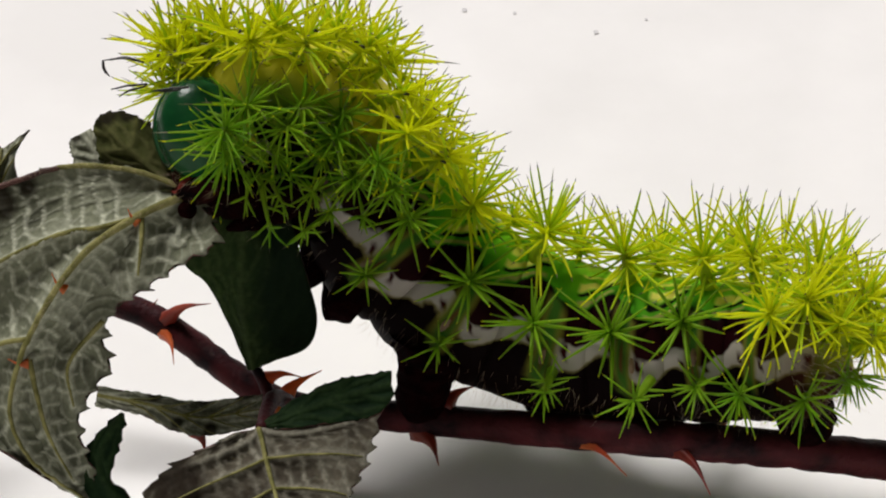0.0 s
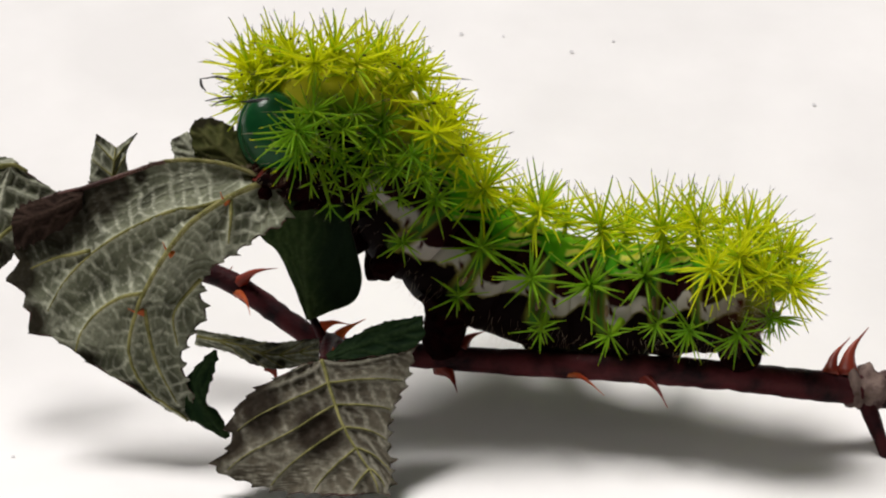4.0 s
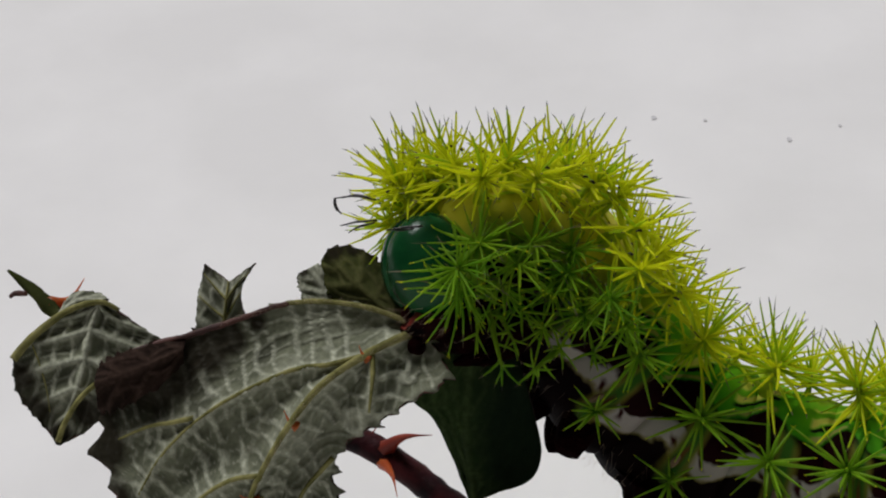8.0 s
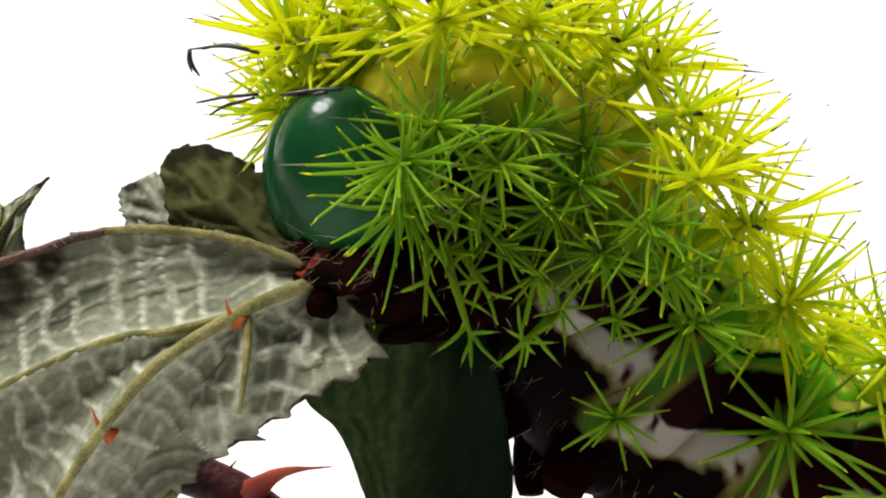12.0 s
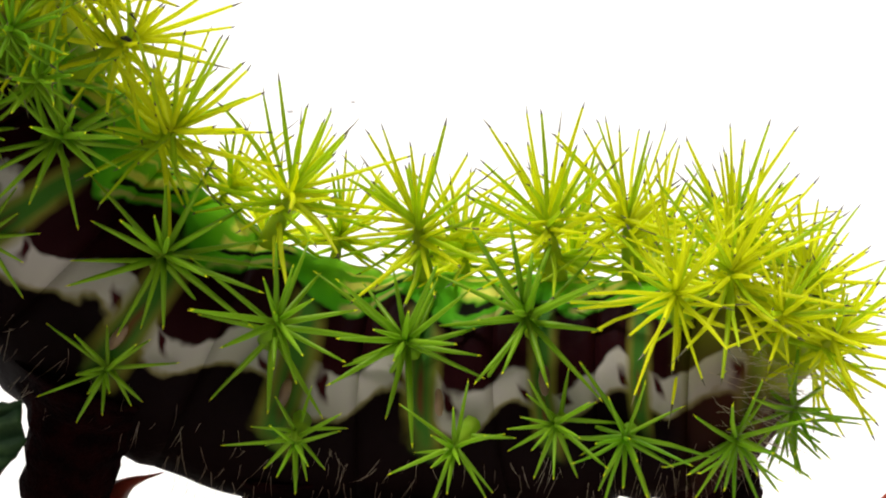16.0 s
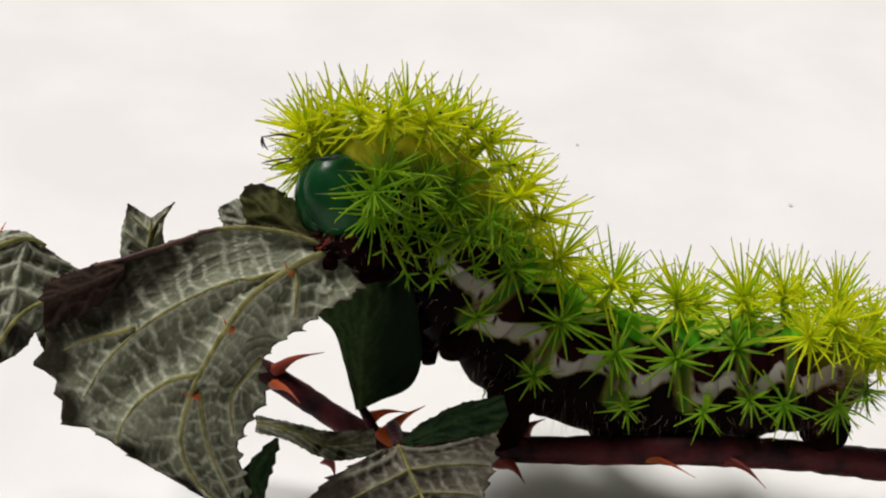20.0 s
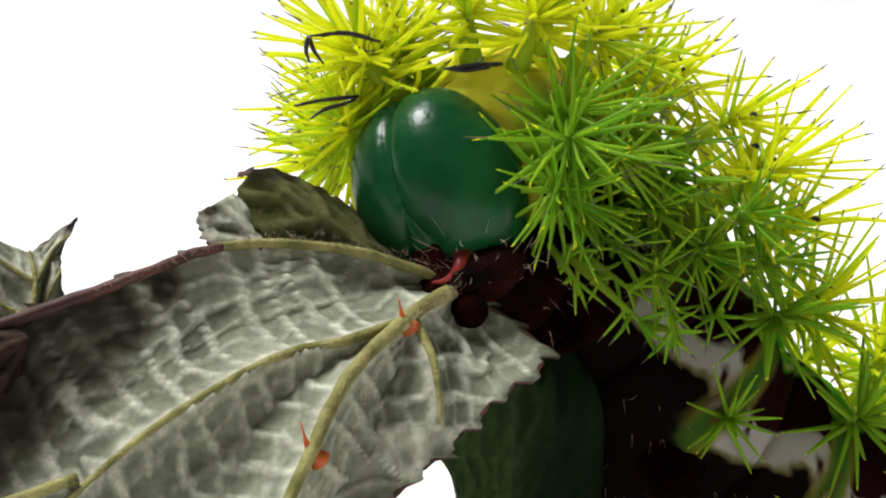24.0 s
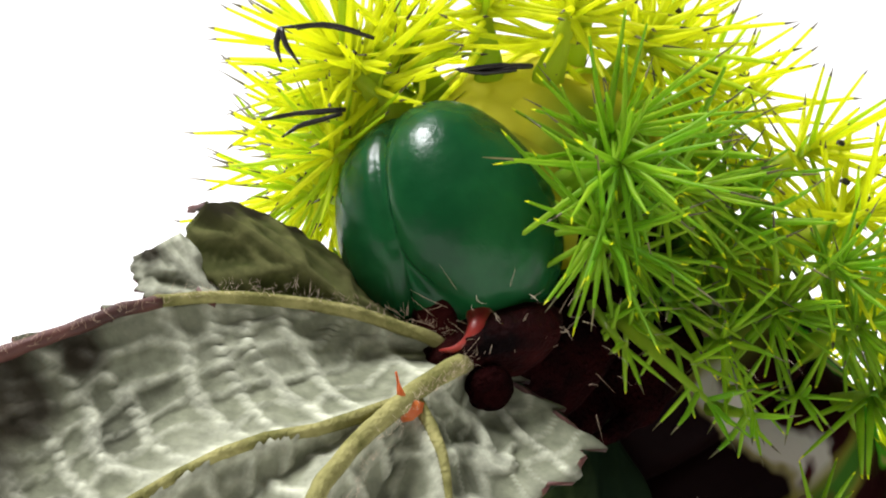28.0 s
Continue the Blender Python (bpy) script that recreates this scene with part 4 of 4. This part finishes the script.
def build_head():
    bm = bmesh.new()
    n, sides = 40, 64
    rings = []
    for i in range(n + 1):
        th = math.pi * i / n
        ring = []
        for j in range(sides):
            g = 2 * math.pi * j / sides
            x, y, z = math.cos(th), math.sin(th) * math.cos(g), math.sin(th) * math.sin(g)
            front = max(0, min(1, x * 0.9 + z * 0.6 + 0.35))
            groove = 0.085 * math.exp(-((abs(y) - max(0, -0.15 - z) * 0.5) / (0.07)) ** 2) * front
            q = 1 - groove + 0.05 * math.exp(-((abs(y) - 0.5) / 0.3) ** 2) * front
            q *= 1 + 0.008 * noise.noise(Vector((x, y, z)) * 9)
            ring.append(bm.verts.new(on_head(x * 0.45 * q, y * 0.46 * q, z * 0.55 * q * (1 - 0.08 * max(0, -z)))))
        rings.append(ring)
    for i in range(n):
        for j in range(sides):
            f = bm.faces.new([rings[i][j], rings[i][(j + 1) % sides], rings[i + 1][(j + 1) % sides], rings[i + 1][j]])
    bmesh.ops.remove_doubles(bm, verts=bm.verts, dist=1e-7)
    bmesh.ops.recalc_face_normals(bm, faces=bm.faces)
    return part("head", bm, HEADMAT, caterpillar, "smooth dark green two-lobed head")


head = build_head()


def blob(name, place, size, mat, parent, label=""):
    """A lumpy pebble shape in the head's axes."""
    bm = bmesh.new()
    bmesh.ops.create_uvsphere(bm, u_segments=16, v_segments=12, radius=1.0)
    for v in bm.verts:
        q = v.co * (1 + 0.12 * noise.noise(v.co * 1.7 + Vector(place) * 9))
        v.co = on_head(place[0] + q.x * size[0], place[1] + q.y * size[1], place[2] + q.z * size[2])
    return part(name, bm, mat, parent, label)


blob("lower_face", (0.12, 0.0, -0.50), (0.31, 0.40, 0.17), FACE, head, "dark red-brown lower face")
blob("clypeus", (0.345, 0.0, -0.345), (0.045, 0.10, 0.12), FACE, head, "dark brown wedge above the mouth")
blob("upper_lip", (0.40, 0.02, -0.55), (0.05, 0.07, 0.03), TAN, head, "pale tan upper lip")
for y in (-0.12, 0.14):
    blob("jaw", (0.36, y, -0.66), (0.09, 0.10, 0.09), LEG, head)
blob("throat", (-0.15, 0.0, -0.62), (0.36, 0.42, 0.26), LEG, head)


def wisp(bm, start, way, length, radius, curl):
    side = way.orthogonal().normalized()
    path = [start + way * (length * f) + side * (curl * length * f * f) for f in (0, 0.35, 0.7, 1.0)]
    tube(bm, path, [radius, radius * 0.8, radius * 0.5, radius * 0.15], 3, 0, False)


bm = bmesh.new()
for k in range(70):
    y, z = rng.uniform(-0.42, 0.46), rng.uniform(-0.6, -0.25)
    x = 0.40 * math.sqrt(max(0.05, 1 - (y / 0.52) ** 2 - (z / 0.75) ** 2))
    way = (AHEAD * rng.uniform(.5, 1) + ASIDE * y * 1.5 + UPWARD * rng.uniform(-.5, .6)).normalized()
    wisp(bm, on_head(x, y, z), way, rng.uniform(.0012, .0026), 0.000014, rng.uniform(-.3, .3))
tagged(part("face_hair", bm, HAIR, head, "fine pale hairs"), kind="stuff")

# singed black spines that hang over the face
for pts in ([(-2.40, 1.68, -0.37), (-2.58, 1.72, -0.36), (-2.79, 1.70, -0.34)], [(-2.79, 1.70, -0.34), (-2.78, 1.62, -0.34), (-2.73, 1.55, -0.33)], [(-2.79, 1.70, -0.34), (-2.80, 1.64, -0.30), (-2.78, 1.58, -0.28)], [(-2.46, 1.70, -0.37), (-2.60, 1.73, -0.35), (-2.72, 1.70, -0.34)],
            [(-2.42, 1.50, -0.10), (-2.58, 1.49, -0.07), (-2.78, 1.45, -0.05)], [(-2.44, 1.48, -0.10), (-2.60, 1.44, -0.06), (-2.70, 1.38, -0.05)], [(-1.92, 1.43, -0.70), (-2.06, 1.42, -0.69), (-2.26, 1.39, -0.68)], [(-2.00, 1.41, -0.70), (-2.12, 1.39, -0.68), (-2.24, 1.40, -0.66)]):
    part("singed_spine", curve_tube(pts, [.010, .013, .005], 8, 5, .5), BLACK, caterpillar, "black withered spine")

# small black flecks among the spines of the crest
for k in range(16):
    hub = CREST_STARS[(k * 5 + 2) % len(CREST_STARS)]
    q = np.array(hub) + np.array([rng.uniform(-.15, .15), rng.uniform(-.15, .14), rng.uniform(-.2, .05)])
    way = np.array([rng.uniform(-1, 1), rng.uniform(-.4, .4), rng.uniform(-.3, .3)]) * 0.06
    part("singed_spine", curve_tube([q, q + way * .5 + (0, .01, 0), q + way], [.012, .016, .006], 5, 5, .5), BLACK, caterpillar, "black withered spine")

# legs
def leg(points, radii, name="leg", mat=LEG):
    radii = list(radii) + ([radii[-1] * 0.75, radii[-1] * 0.2] if name == "leg" else [radii[-1] * 0.95, radii[-1] * 0.6])
    return part(name, curve_tube(points, radii, 22, 14, .2), mat, caterpillar)


leg([(-1.98, 0.62, -0.12), (-2.06, 0.53, -0.18), (-2.13, 0.47, -0.14), (-2.18, 0.48, -0.08)], [.07, .055, .04, .02], mat=RED)
leg([(-1.38, 0.68, 0.04), (-1.56, 0.40, -0.06), (-1.73, 0.29, -0.01), (-1.86, 0.29, 0.04)], [.24, .18, .1, .04])
leg([(-1.90, 0.60, 0.05), (-2.02, 0.50, 0.0), (-2.10, 0.44, -0.02)], [.08, .06, .03], mat=RED)
leg([(-1.03, 0.58, 0.14), (-1.17, 0.27, 0.04), (-1.36, 0.15, 0.04), (-1.51, 0.12, 0.09)], [.3, .24, .13, .05])
leg([(-1.28, 0.60, 0.74), (-1.45, 0.30, 0.64), (-1.64, 0.19, 0.54)], [.3, .2, .08])
leg([(-0.87, 0.38, 0.64), (-1.05, 0.09, 0.54), (-1.25, 0.04, 0.49)], [.34, .26, .1])
leg([(-0.69, 0.08, 0.79), (-0.87, -0.21, 0.74), (-0.99, -0.47, 0.74)], [.34, .3, .22])
leg([(-1.28, 0.44, 0.34), (-1.50, 0.21, 0.24), (-1.70, 0.12, 0.24)], [.24, .2, .1])
leg([(-1.06, 0.30, 0.64), (-1.30, 0.01, 0.54), (-1.40, -0.19, 0.54)], [.24, .22, .16])
leg([(-0.86, 0.30, 1.24), (-1.08, 0.04, 1.14), (-1.26, -0.03, 1.09)], [.3, .2, .08])
for pts, rad in [([(-0.30, -0.12, 0.70), (-0.50, -0.50, 0.45), (-0.60, -0.74, 0.32)], [.60, .46, .20]), ([(-0.62, -0.16, 1.10), (-0.72, -0.56, 1.05), (-0.72, -0.80, 1.00)], [.34, .22, .13]), ([(0.34, -0.95, 0.80), (0.21, -1.41, 1.00), (0.18, -1.83, 1.30)], [.48, .34, .28]),
                 ([(1.50, -1.48, 1.00), (1.50, -1.86, 1.10), (1.50, -2.00, 1.10)], [.4, .27, .22]), ([(2.37, -1.54, 0.80), (2.37, -1.84, 0.85), (2.37, -1.97, 0.85)], [.4, .27, .22]),
                 ([(3.86, -1.31, 0.10), (3.95, -1.66, 0.20), (4.03, -1.86, 0.25)], [.42, .30, .28]), ([(3.96, -1.31, 0.60), (3.97, -1.67, 0.50), (3.99, -1.88, 0.40)], [.4, .28, .24])]:
    leg(pts, rad, "proleg")

# fine hairs of the underside and tail
bm = bmesh.new()
for k in range(420):
    x = rng.uniform(0.0, 0.75)
    base, out, d = on_body(x, rng.uniform(125, 200), -0.0002)
    way = (out + d * rng.uniform(-.5, .5) + Vector((0, 0, rng.uniform(-.6, 0)))).normalized()
    wisp(bm, base, way, rng.uniform(.0008, .0022), 0.000012, rng.uniform(-.4, .4))
for k in range(160):
    base, out, d = on_body(rng.uniform(0.0, 0.07), rng.uniform(60, 150), -0.0002)
    way = (out * 0.5 - d + Vector((0, 0, rng.uniform(-.6, .2)))).normalized()
    wisp(bm, base, way, rng.uniform(.0012, .0034), 0.00002, rng.uniform(-.4, .4))
tagged(part("body_hair", bm, HAIR, caterpillar, "fine pale hairs along the underside"), kind="stuff")

# down on the ribs of the large leaf
bm = bmesh.new()
for line, count in (([(-1.99, 0.45, -0.12), (-2.22, 0.57, -0.10), (-2.58, 0.68, -0.08), (-3.00, 0.72, -0.07), (-3.36, 0.67, -0.05), (-3.93, 0.48, -0.02)], 260), ([(-1.99, 0.45, -0.10), (-2.47, 0.21, -0.48), (-2.86, -0.08, -0.61), (-3.12, -0.41, -0.67), (-3.37, -0.82, -0.60)], 200)):
    for q in spline(line, count):
        start = S(q[0] + rng.uniform(-.02, .02), q[1] + rng.uniform(-.02, .03), q[2])
        way = (S(rng.uniform(-.7, .7), rng.uniform(-.2, 1), rng.uniform(-.8, .3)) - S(0, 0, 0)).normalized()
        wisp(bm, start, way, rng.uniform(.0002, .0005), 0.000007, rng.uniform(-.5, .5))
tagged(part("leaf_down", bm, HAIR, main_leaf, "short pale down on the ribs"), kind="stuff")

# hairs round the legs
bm = bmesh.new()
for k in range(26):
    q = (rng.uniform(-1.95, -1.0), rng.uniform(0.05, 0.55), rng.uniform(-.75, -.5))
    way = (S(rng.uniform(-.6, .6), rng.uniform(-1, .2), rng.uniform(-1, -.2)) - S(0, 0, 0)).normalized()
    wisp(bm, S(*q), way, rng.uniform(.0005, .0012), 0.000008, rng.uniform(-.4, .4))
tagged(part("leg_hair", bm, HAIR, caterpillar, "fine pale hairs among the legs"), kind="stuff")
